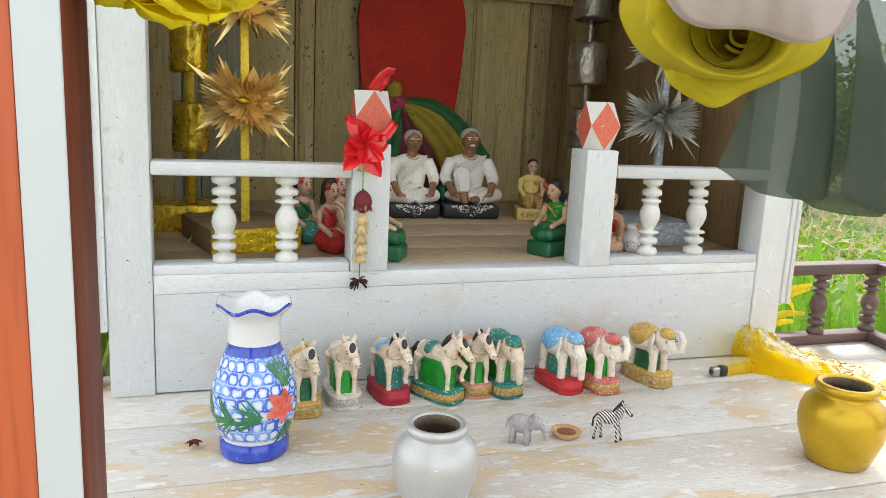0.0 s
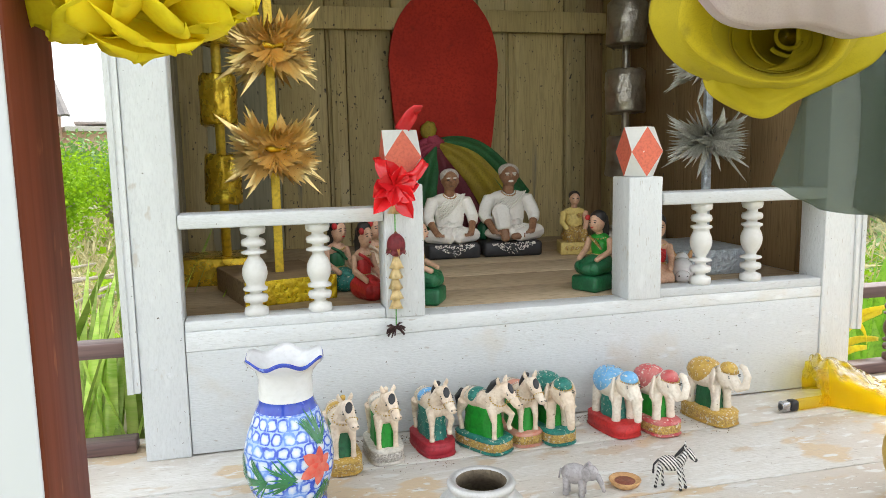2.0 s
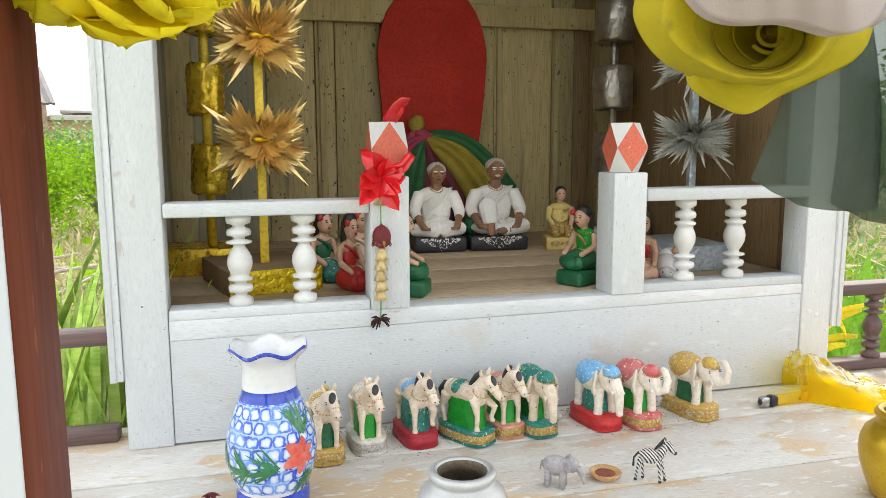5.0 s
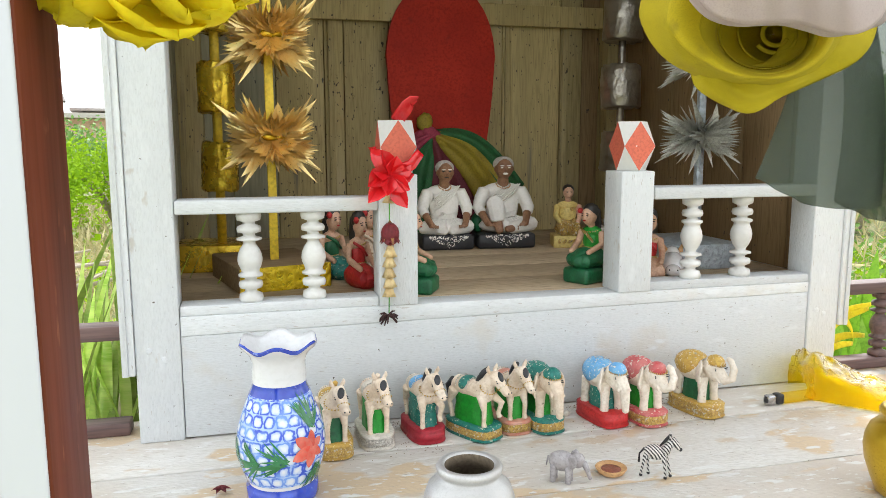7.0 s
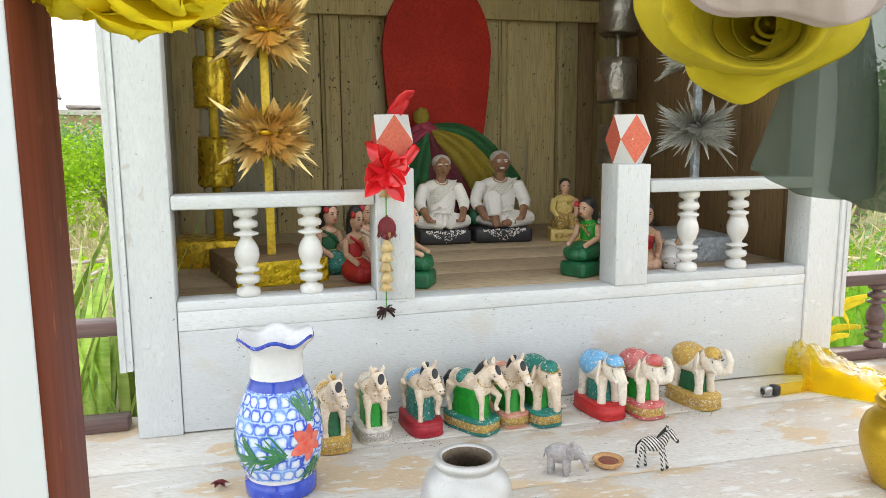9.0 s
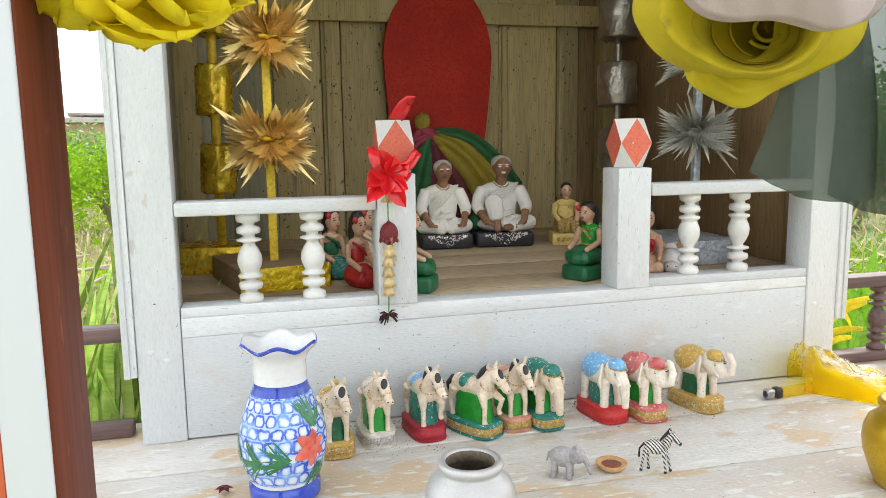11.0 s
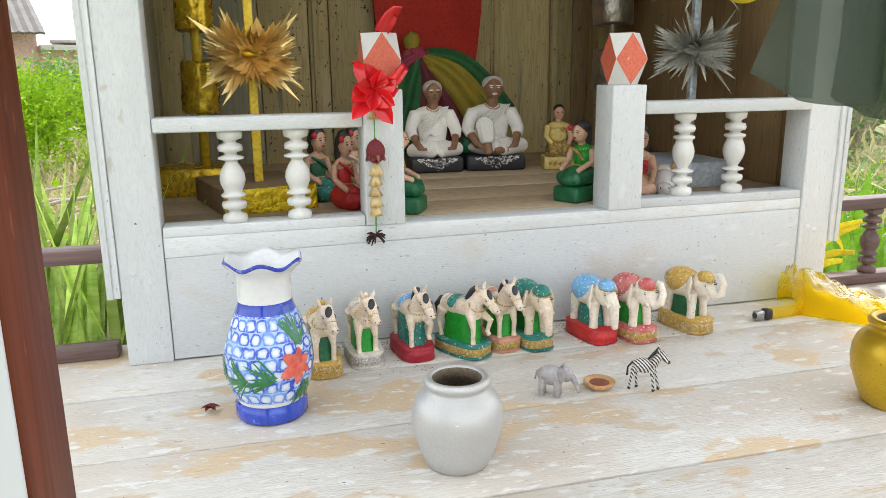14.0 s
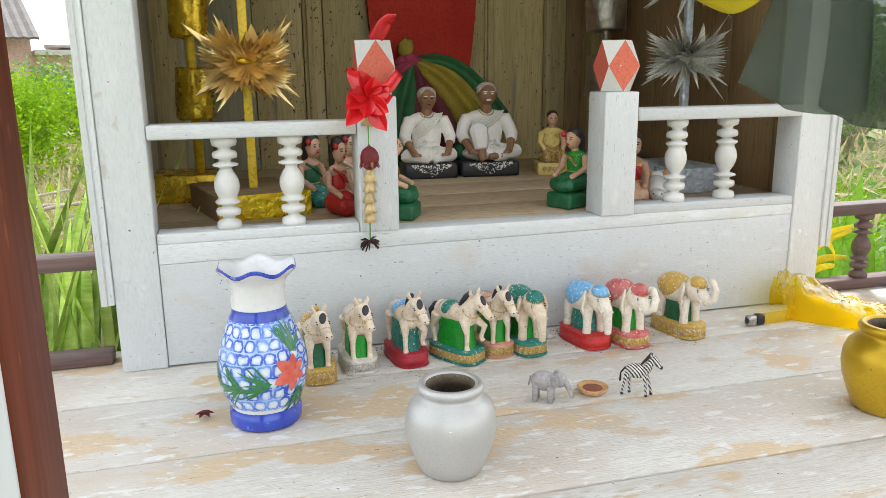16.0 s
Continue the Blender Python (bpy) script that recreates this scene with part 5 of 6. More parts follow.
def horse(m, basem, saddle, drape_m, trimm, label, bent=False):
    """A small plaster horse on a base, facing -y, its head tucked down."""
    bm = bmesh.new()
    h = 0.021
    plinth_base(bm, 0.047, 0.086, h, 1, 4)
    limb(bm, [(0, 0.031, 0.070), (0, 0.012, 0.069), (0, -0.012, 0.069), (0, -0.023, 0.070)], [0.0135, 0.0145, 0.0140, 0.0132], 0, 16)
    ball(bm, (0, -0.024, 0.067), (0.0128, 0.0105, 0.0135), 0, seg=14)
    limb(bm, [(0, -0.020, 0.074), (0.001, -0.028, 0.086), (0.002, -0.033, 0.096)], [0.0128, 0.0100, 0.0084], 0, 14)
    limb(bm, [(0.002, -0.034, 0.098), (0.004, -0.042, 0.090), (0.007, -0.050, 0.078), (0.0085, -0.053, 0.072)], [0.0088, 0.0084, 0.0062, 0.0054], 0, 14)
    ball(bm, (0.003, -0.037, 0.089), (0.0080, 0.0075, 0.0085), 0, seg=12)
    ball(bm, (0.0088, -0.0545, 0.0720), (0.0062, 0.0052, 0.0050), 0, seg=12)
    for s in (-1, 1):
        limb(bm, [(0.002 + s * 0.0058, -0.0315, 0.102), (0.002 + s * 0.0082, -0.0325, 0.1075), (0.002 + s * 0.0080, -0.0335, 0.1120)], [0.0030, 0.0027, 0.0010], 0, 8)
        ball(bm, (0.0045 + s * 0.0072, -0.0465, 0.0885), (0.0010, 0.0024, 0.0010), 6, (0, 0, s * 35), 8)
        ball(bm, (0.0042 + s * 0.0074, -0.0455, 0.0912), (0.0009, 0.0028, 0.0006), 6, (s * 15, 0, s * 35), 8)
        ball(bm, (0.0092 + s * 0.0030, -0.0590, 0.0735), (0.0011, 0.0010, 0.0010), 6, seg=6)
        limb(bm, [(s * 0.0115, 0.030, h), (s * 0.0115, 0.031, h + 0.006), (s * 0.0122, 0.035, 0.044), (s * 0.0100, 0.027, 0.064)], [0.0040, 0.0032, 0.0036, 0.0090], 0)
        if s > 0 and bent:
            limb(bm, [(0.0095, -0.023, 0.064), (0.0125, -0.041, 0.054), (0.0110, -0.036, 0.038), (0.0110, -0.039, 0.032)], [0.0072, 0.0046, 0.0032, 0.0036], 0)
        else:
            limb(bm, [(s * 0.0110, -0.031, h), (s * 0.0108, -0.030, h + 0.006), (s * 0.0110, -0.031, 0.044), (s * 0.0090, -0.024, 0.066)], [0.0042, 0.0032, 0.0036, 0.0078], 0)
    ball(bm, (0.0042, -0.0462, 0.0962), (0.0046, 0.0024, 0.0080), 6, (-38, 16, 0), 14)
    drape_block(bm, 0.0142, 0.0300, h, 0.066, 3)
    ball(bm, (0, 0.010, 0.0735), (0.0156, 0.0135, 0.0128), 2, seg=16)
    for k in range(16):
        a = radians(-85 + 170 * k / 15)
        for y, q in ((-0.0005, 1.0), (0.0205, 1.0)):
            ball(bm, (0.0153 * q * math.sin(a), y, 0.0712 + 0.0142 * q * math.cos(a)), (0.0010, 0.0013, 0.0010), 5, seg=6)
        a = radians(-125 + 250 * k / 15)
        ball(bm, (0.0138 * math.sin(a), -0.0285 - 0.0085 * math.cos(a), 0.0770 - 0.0075 * math.cos(a)), (0.0013, 0.0013, 0.0011), 8, seg=6)
        a = math.tau * k / 16
        ball(bm, (0.0066 + 0.0072 * math.cos(a), -0.0488 - 0.0046 * math.sin(a), 0.0800 + 0.0052 * math.sin(a)), (0.0009, 0.0009, 0.0009), 8, seg=6)
    limb(bm, [(0.001, -0.0270, 0.1055), (0, -0.0195, 0.098), (0, -0.0125, 0.088), (0, -0.006, 0.080)], [0.0030, 0.0046, 0.0046, 0.0026], 7, 8)
    limb(bm, [(0, 0.040, 0.076), (-0.003, 0.047, 0.064), (-0.003, 0.045, 0.044)], [0.0036, 0.0045, 0.0015], 7, 8)
    fuse(bm, (0,), 0.0010, 3)
    bmesh.ops.scale(bm, vec=(1.04, 1, 0.945), verts=bm.verts)
    ob = put("horse_figurine", bm, [cream_m, basem, saddle, drape_m, gild_m if trimm is None else trimm, mirror_m, black_m, cream_m if saddle is chalk_m else ochre_m if saddle is ochre_m else black_m, gild_m], m=m)
    return tagged(ob, label, "figurine", "row of animal figurines")


Z0 = 0.0005
horse(pose(0.194, -0.078, Z0, 0, 0, 4), ochre_m, ochre_m, green_d, None, "cream plaster horse figurine with ochre saddle and base")
horse(pose(0.253, -0.061, Z0, 0, 0, 2), chalk_m, chalk_m, green_b, mirror_m, "white plaster horse figurine with green drape, white base")
horse(pose(0.322, -0.058, Z0, 0, 0, 8), crimson_m, blue_m, teal_m, crimson_m, "cream horse figurine with blue saddle on red base", True)
horse(pose(0.392, -0.074, Z0, 0, 0, 30), teal_m, teal_m, green_b, None, "cream horse figurine with green drape on teal base", True)
horse(pose(0.449, -0.058, Z0, 0, 0, 6), coral_m, coral_m, green_b, None, "cream horse figurine with coral saddle on coral base")
elephant(pose(0.494, -0.066, Z0, 0, 0, 8), teal_m, teal_m, green_b, None, False, "cream elephant figurine with teal cloth on teal base")
elephant(pose(0.592, -0.068, Z0, 0, 0, 10), red_m, blue_m, teal_m, red_m, False, "cream elephant figurine with sky-blue cloth on red base")
elephant(pose(0.650, -0.079, Z0, 0, 0, 8), pink_m, pink_m, green_b, None, True, "cream elephant figurine with faded red cloth, trunk raised")
elephant(pose(0.748, -0.070, Z0, 0, 0, 14), ochre_m, ochre_m, green_d, None, True, "cream elephant figurine with yellow cloth, trunk raised")

# toys
bm = bmesh.new()
ball(bm, (0, 0, 0.026), (0.017, 0.011, 0.0125), 0, seg=16)
legs_at = ((-0.010, -0.005), (-0.010, 0.005), (0.009, -0.005), (0.009, 0.005))
for x, y in legs_at:
    limb(bm, [(x, y, 0.001), (x, y, 0.010), (x * 0.9, y, 0.022)], [0.0038, 0.0036, 0.005], 0, 8)
ball(bm, (0.019, -0.001, 0.030), (0.009, 0.008, 0.0095), 0, seg=14)
for s in (-1, 1):
    ball(bm, (0.014, s * 0.0085, 0.030), (0.0065, 0.0016, 0.0085), 0, (0, 0, s * 20), 12)
limb(bm, [(0.026, -0.001, 0.028), (0.031, -0.002, 0.020), (0.035, -0.003, 0.010)], [0.0042, 0.0032, 0.0022], 0, 8)
limb(bm, [(0.018, 0, 0.038), (0.016, 0, 0.043)], [0.003, 0.001], 0, 6)
limb(bm, [(-0.017, 0, 0.03), (-0.0195, 0, 0.018)], [0.0014, 0.0008], 0, 6)
tagged(put("toy_elephant", bm, toy_grey, m=pose(0.452, -0.247, Z0, 0, 0, -36)), "small grey plastic toy elephant", "toy")
bm = bmesh.new()
ball(bm, (0, 0, 0.030), (0.016, 0.0075, 0.009), 0, seg=16)
for x, y, dx in ((-0.012, -0.004, -0.006), (-0.011, 0.004, 0.002), (0.011, -0.004, 0.003), (0.012, 0.004, 0.008)):
    limb(bm, [(x + dx, y, 0.0035), (x + dx * 0.6, y, 0.015), (x, y * 0.8, 0.027)], [0.0017, 0.0018, 0.0038], 0, 8)
    ball(bm, (x + dx, y, 0.002), (0.0024, 0.0022, 0.002), 1, seg=8)
limb(bm, [(0.012, 0, 0.032), (0.018, 0, 0.041), (0.021, 0, 0.046)], [0.0065, 0.0048, 0.0044], 0)
limb(bm, [(0.021, 0, 0.047), (0.028, -0.001, 0.041), (0.031, -0.001, 0.038)], [0.0046, 0.0036, 0.0028], 0)
ball(bm, (0.032, -0.001, 0.0372), (0.0026, 0.0028, 0.0024), 1, seg=8)
limb(bm, [(0.019, 0, 0.0535), (0.013, 0, 0.046), (0.006, 0, 0.0385)], [0.0014, 0.0022, 0.0014], 1, 6)
for s in (-1, 1):
    limb(bm, [(0.019, s * 0.003, 0.049), (0.018, s * 0.004, 0.056)], [0.0018, 0.0008], 0, 6)
limb(bm, [(-0.015, 0, 0.033), (-0.021, 0, 0.026), (-0.0215, 0, 0.016)], [0.0014, 0.0012, 0.0018], 1, 6)
tagged(put("toy_zebra", bm, [stripe_m, plastic_k], m=pose(0.567, -0.264, Z0, 0, 0, -34) @ Matrix.Diagonal((0.90, 1.05, 1.06, 1))), "small striped plastic toy zebra", "toy")
cup = tagged(holder("clay_dish", pose(0.519, -0.243, Z0)), "tiny tan clay dish with red-brown wax", "dish")
part("dish", lathe(bmesh.new(), [(0.012, 0), (0.0165, 0.003), (0.0195, 0.0085), (0.0185, 0.0095), (0.0165, 0.0075), (0.0, 0.0045)], 32), clay_m, cup)
part("wax", lathe(bmesh.new(), [(0.0162, 0.0055), (0.0155, 0.0068), (0.0, 0.0066)], 24), clay_in, cup)

# lighter and crumpled cellophane
lt = tagged(holder("lighter", pose(0.862, -0.083, 0.0095, 0, 0, 4)), "clear yellow lighter with metal and black head, lying down", "lighter")
bm = bmesh.new()
box(bm, 0.0, 0.016, -0.0065, 0.0065, -0.008, 0.0075, 0.003, 0)
part("windshield", bm, chrome, lt, "scratched metal windshield")
bm = bmesh.new()
limb(bm, [(0.0, 0, 0.0), (0.002, 0, 0.0)], [0.0052, 0.0052], 0, 16)
part("wheel", bm, plastic_k, lt)
part("button", boxed(0.0165, 0.030, -0.0078, 0.0078, -0.0085, 0.0085, 0.0035), plastic_k, lt, "black plastic button")
part("body", boxed(0.0305, 0.098, -0.0072, 0.0072, -0.0082, 0.007, 0.003), lighter_y, lt, "clear yellow body")


CREASE = ((0.9, 0.4, 0.1, 17, 0.014), (-0.3, 0.9, 0.3, 24, 0.012), (0.6, -0.7, 0.5, 31, 0.008), (0.2, 0.3, 0.9, 27, 0.008), (0.8, 0.5, -0.6, 55, 0.005))


def crumple(u, v):
    """A bunched upright end that trails into a flat crumpled tail."""
    ax = Vector((0.955, -0.035, 0)).lerp(Vector((1.13, -0.17, 0)), u)
    w = 0.040 + 0.045 * u
    h = 0.047 * math.exp(-(u / 0.34) ** 2) + 0.026
    h *= 1 - 0.75 * max(0.0, u - 0.55) / 0.45
    if u < 0.04:
        h, w = h * 0.75, w * 0.9
    a = math.pi * v
    p = ax + Vector((0.35, 0.94, 0)) * -w * math.cos(a) + Vector((0, 0, h * math.sin(a) ** 0.55 * 0.95))
    k = 0.0
    for dx, dy, dz, f, am in CREASE:
        w = (p.x * dx + p.y * dy + p.z * dz) * f + 0.8 * noise.noise(p * 22)
        k += 0.8 * am * (0.5 + 0.5 * math.cos(math.tau * w)) ** 0.6
    p += Vector((0.35 * math.cos(a), -0.36 * math.cos(a), math.sin(a))) * (0.62 * k - 0.010)
    p.z = max(p.z, 0.001)
    p.y = min(p.y, 0.03 if p.x > 1.06 else -0.003)
    return p


wr = tagged(holder("cellophane_wrapper"), "crumpled yellow cellophane wrapper lying on the deck", "wrapper")
for nm, nu, nv, k, am in (("sheet", 72, 44, 1.0, 0.0003), ("fold", 60, 36, 0.7, 0.0004)):
    def facet(u, v, k=k, am=am):
        p = crumple(u, v)
        q = Vector((p.x, p.y, p.z * k)) + Vector((rnd(-1, 1), rnd(-1, 1), rnd(-1, 1))) * am
        q.z = max(q.z, 0.0012)
        q.y = min(q.y, -0.003 if q.x < 1.062 else 0.03)
        return q
    bm = sheet(bmesh.new(), facet, nu, nv)
    bmesh.ops.triangulate(bm, faces=bm.faces)
    part(nm, bm, wrap_m, wr)

# small litter
bm = bmesh.new()
for k in range(6):
    a = k * 1.05
    blade(bm, (0, 0, 0.004), (math.cos(a), math.sin(a), 0.35), 0.012, 0.007, (-math.sin(a), math.cos(a), 0), 0.3, 4, 0.7)
for v in bm.verts:
    v.co.z = max(v.co.z, 0.0)
tagged(put("dry_petal", bm, bud_m, m=pose(0.054, -0.178, 0.001)), "curled dry dark brown petal on the deck", "petal")
bm = bmesh.new()
spots = [rnd(0.16, 0.74) for k in range(14)]
for k in range(1000):
    x = random.choice(spots) + random.gauss(0, 0.014)
    y = -0.006 - abs(random.gauss(0, 0.016)) if k % 3 else -0.09 + random.gauss(0, 0.02)
    s = rnd(0.0002, 0.0009)
    bmesh.ops.create_icosphere(bm, subdivisions=1, radius=s, matrix=Matrix.Translation((x, y, s * 0.5)) @ Matrix.Diagonal((rnd(0.6, 2), 1, 0.5, 1)))
tagged(put("litter", bm, debris_m), "dry brown crumbs and grit along the figurines", "litter", kind="stuff")
bm = bmesh.new()
ball(bm, (0, 0, 0.004), (0.006, 0.005, 0.004), 0)
limb(bm, [(0.004, 0, 0.004), (0.012, 0.002, 0.002)], [0.001, 0.0006], 0, 6)
tagged(put("white_seed", bm, chalk_m, m=pose(0.545, -0.045, 0.0005)), "small white seed pod beside the figurines", "seed")


# ---- hanging fabric flowers near the camera ----
pom = tagged(holder("yellow_fabric_flower"), "bright yellow ruffled fabric flower hanging from the beam", "fabric flower")
PC = Vector((0.060, -0.69, 0.500))
for k in range(110):
    ph = k * 2.39996
    zz = 1 - 2 * (k + 0.5) / 110
    rr = math.sqrt(1 - zz * zz)
    d = Vector((rr * math.cos(ph), rr * math.sin(ph) * 0.8, zz))
    up = d.orthogonal().normalized()
    tw = rnd(0, 6.28)
    up = up * math.cos(tw) + d.cross(up) * math.sin(tw)
    o = PC + Vector((d.x * 0.034, d.y * 0.028, d.z * 0.030))
    big = rnd(0.85, 1.25)

    def fn(u, v, o=o, d=d, up=up, ph=ph, big=big):
        a = (v - 0.5) * 2
        w = 0.0170 * big * (0.45 + 0.55 * min(1, u / 0.5)) * max(0.0, 1 - max(0.0, (u - 0.5) / 0.5) ** 2.4) ** 0.5
        p = o - up * 0.008 + d * 0.020 * big * u + up * 0.012 * u * u + d.cross(up) * w * a
        return p + -d * 0.003 * a * a * u + up * (0.004 * a * a * u + 0.0012 * math.sin(a * 5 + ph) * u) + d * 0.0010 * math.sin(a * 6 + ph) * u
    thick(part("petal", sheet(bmesh.new(), fn, 10, 10), petal_y, pom), 0.0005)
bm = bmesh.new()
ball(bm, PC, (0.036, 0.030, 0.031), 0, seg=20)
part("core", bm, petal_y, pom)
bm = bmesh.new()
limb(bm, [(PC.x, PC.y, PC.z), (PC.x, -0.685, 0.861)], [0.002, 0.0015], 0, 8)
part("wire", bm, string_g, pom)


class Face:
    """A plane that hangs slanted: across, down and towards the visitor, in units of s metres."""

    def __init__(self, c, s):
        self.c, self.s = Vector(c), s
        self.x, self.y = Vector((0.97, -0.242, -0.007)), Vector((-0.04, -0.131, -0.991))
        self.n = (Vector((0.105, -1.032, 0.413)) - self.c).normalized()

    def at(self, x, y, n):
        return self.c + self.x * x * self.s + self.y * y * self.s + self.n * n


def rim(table, a):
    """The radius at angle a (degrees), eased between (angle, radius) corners."""
    return float(np.interp(a, [k for k, r in table], [r for k, r in table], period=360))


yr = tagged(holder("yellow_rose"), "large yellow-olive tulle rose with rolled petals", "fabric flower")
YF = Face((0.4349, -0.5841, 0.4814), 0.0003765)
OUTER = ((0, 187), (25, 152), (45, 128), (70, 108), (90, 102), (120, 114), (146, 136), (170, 182), (188, 214), (205, 217), (230, 220), (270, 200), (320, 196))
UNDER = ((-40, 262), (-5, 245), (10, 222), (20, 192), (32, 162), (48, 140), (65, 134), (80, 146), (93, 154), (104, 148), (121, 145), (138, 146), (152, 128), (200, 100))


def mouth(a):
    return 25 + 82 * math.cos(a), 3 + 64 * math.sin(a)


def roll(u, v):
    a = math.tau * u
    g = math.degrees(a)
    r = sum(rim(OUTER, g + k) for k in (-3, 0, 3)) / 3
    (x0, y0), x1, y1 = mouth(a), r * math.cos(a), r * math.sin(a)
    n = -0.006 + 0.024 * math.sin(math.pi * v ** 0.5) - 0.016 * v + 0.0026 * v * math.sin(5 * a + 1) + 0.0035 * (1 - abs(math.sin(7 * v + 1.6 * a))) * math.sin(math.pi * v)
    return YF.at(x0 + (x1 - x0) * v, y0 + (y1 - y0) * v, n)


def lip(u, v):
    """The inner petal's free edge, folded out over the outer one."""
    a = math.tau * u
    r = rim(OUTER, math.degrees(a))
    (x0, y0), f = mouth(a), 0.50 + 0.10 * math.sin(2 * a + 0.6)
    x1, y1 = x0 + (r * math.cos(a) - x0) * f, y0 + (r * math.sin(a) - y0) * f
    n = -0.005 + 0.026 * math.sin(math.pi * (0.06 + 0.62 * v)) + 0.0016 * v * math.sin(7 * a)
    return YF.at(x0 + (x1 - x0) * v, y0 + (y1 - y0) * v, n)


def throat(u, v):
    a = math.tau * u
    x, y = mouth(a)
    q = 1.0 - 0.97 * v ** 1.6
    return YF.at(25 + (x - 25) * q + 20 * v, 3 + (y - 3) * q, -0.004 - 0.050 * v)


def under(u, v):
    g = -40 + 245 * u
    a = radians(g)
    r = 60 + (sum(rim(UNDER, g + k) for k in (-5, 0, 5)) / 3 - 60) * v
    return YF.at(r * math.cos(a), r * math.sin(a), -0.012 - 0.012 * v + 0.008 * math.sin(math.pi * v) + 0.0028 * v * math.sin(9 * a) + 0.0030 * (1 - abs(math.sin(9 * v + 2.4 * a))))


def scroll(u, v, r0, r1, turns, start, z0, z1):
    a = start + math.tau * turns * u
    r = (r0 + (r1 - r0) * u) * (1 + 0.22 * v)
    return YF.at(50 + r * 1.12 * math.cos(a), 4 + r * 0.95 * math.sin(a), z0 + (z1 - z0) * v + 0.0015 * math.sin(3 * a))


thick(part("petal", sheet(bmesh.new(), roll, 96, 26, wrap=True), rose_y, yr), 0.0005)
thick(part("petal", sheet(bmesh.new(), lip, 96, 14, wrap=True), rose_y, yr), 0.0005)
thick(part("petal", sheet(bmesh.new(), throat, 64, 14, wrap=True), rose_y, yr), 0.0005)
thick(part("petal", sheet(bmesh.new(), under, 80, 18), rose_y, yr), 0.0005)
thick(part("petal", sheet(bmesh.new(), lambda u, v: scroll(u, v, 12, 28, 1.35, 0.4, -0.050, -0.010), 60, 8), rose_y, yr), 0.0026)
thick(part("petal", sheet(bmesh.new(), lambda u, v: scroll(u, v, 42, 60, 0.62, 0.9, -0.050, -0.020), 50, 8), rose_y, yr), 0.0010)
bm = bmesh.new()
limb(bm, [YF.at(30, 0, -0.052), YF.at(60, -120, -0.06), (0.47, -0.685, 0.861)], [0.0012] * 3, 0, 8)
part("wire", bm, string_g, yr)

wr2 = tagged(holder("white_rose"), "off-white and faint pink fabric rose above the yellow one", "fabric flower")
WF = Face((0.4169, -0.6409, 0.4894), 0.0003313)
HEM = ((-205, -70), (-165, -20), (-135, 17), (-100, 31), (-65, 36), (-20, 33), (20, 32), (60, 43), (100, 55), (135, 52), (165, 38), (190, 0), (205, -60))


def white_petal(shift, back, fold):
    def fn(u, v):
        x = -205 + 410 * u
        hem = sum(float(np.interp(x + k, [p for p, q in HEM], [q for p, q in HEM])) for k in (-12, 0, 12)) / 3
        bow = math.sin(math.pi * u) ** 0.5
        n = 0.034 * bow * math.sin(math.pi * min(1.0, 0.10 + 0.72 * v)) + fold * (0.3 + v) * math.sin(u * 17 + 3 * v + shift) + 0.0012 * math.sin(u * 41 + shift)
        return WF.at(x * (1 - 0.18 * v) + shift, hem - v * (150 + 60 * bow) - shift * 0.3, n - back)
    return fn


for shift, back, fold in ((0, 0.0, 0.0016), (26, 0.014, 0.003), (-22, 0.026, 0.003), (8, 0.05, 0.004)):
    thick(part("petal", sheet(bmesh.new(), white_petal(shift, back, fold), 56, 24), rose_w, wr2), 0.0005)
bm = bmesh.new()
limb(bm, [WF.at(0, -60, -0.01), WF.at(20, -190, -0.02), (0.44, -0.69, 0.861)], [0.001] * 3, 0, 8)
part("wire", bm, string_g, wr2)


def leaf_drape(p0, p1, q0, q1, fold, ph, bulge):
    """A hanging fabric leaf between its top edge p0-p1 and hem q0-q1."""
    o = Vector((0.105, -1.04, 0.405))
    p0, p1, q0, q1 = (o + (Vector(p) - o) * 1.38 for p in (p0, p1, q0, q1))

    def fn(u, v):
        p = p0.lerp(p1, u).lerp(q0.lerp(q1, u), v)
        return p + Vector((0.15, -1, 0)) * (fold * v * (math.sin(u * 9 + ph) + 0.5 * math.sin(u * 23 + 2 * ph)) + bulge * math.sin(math.pi * v)) + Vector((0, 0, -0.010 * math.sin(math.pi * u) * v))
    return fn


gl = tagged(holder("tulle_leaf"), "sheer grey-green tulle leaves hanging below the roses", "fabric leaf")
for p0, p1, q0, q1, fo, ph, bu in (((0.392, -0.69, 0.475), (0.43, -0.695, 0.480), (0.357, -0.70, 0.388), (0.432, -0.71, 0.372), 0.004, 0.4, 0.006),
                                   ((0.400, -0.70, 0.485), (0.46, -0.69, 0.49), (0.398, -0.708, 0.376), (0.50, -0.70, 0.362), 0.005, 1.5, 0.008),
                                   ((0.43, -0.712, 0.485), (0.52, -0.69, 0.49), (0.428, -0.722, 0.376), (0.53, -0.71, 0.362), 0.005, 2.6, 0.004)):
    panel = leaf_drape(p0, p1, q0, q1, fo, ph, bu)
    thick(part("leaf_panel", sheet(bmesh.new(), panel, 30, 24), tulle_g, gl), 0.0004)
bm = bmesh.new()
limb(bm, [(0.52, -0.56, 0.51), (0.56, -0.56, 0.522), (0.57, -0.67, 0.861)], [0.002, 0.002, 0.002], 0, 8)
part("wire", bm, string_g, gl)


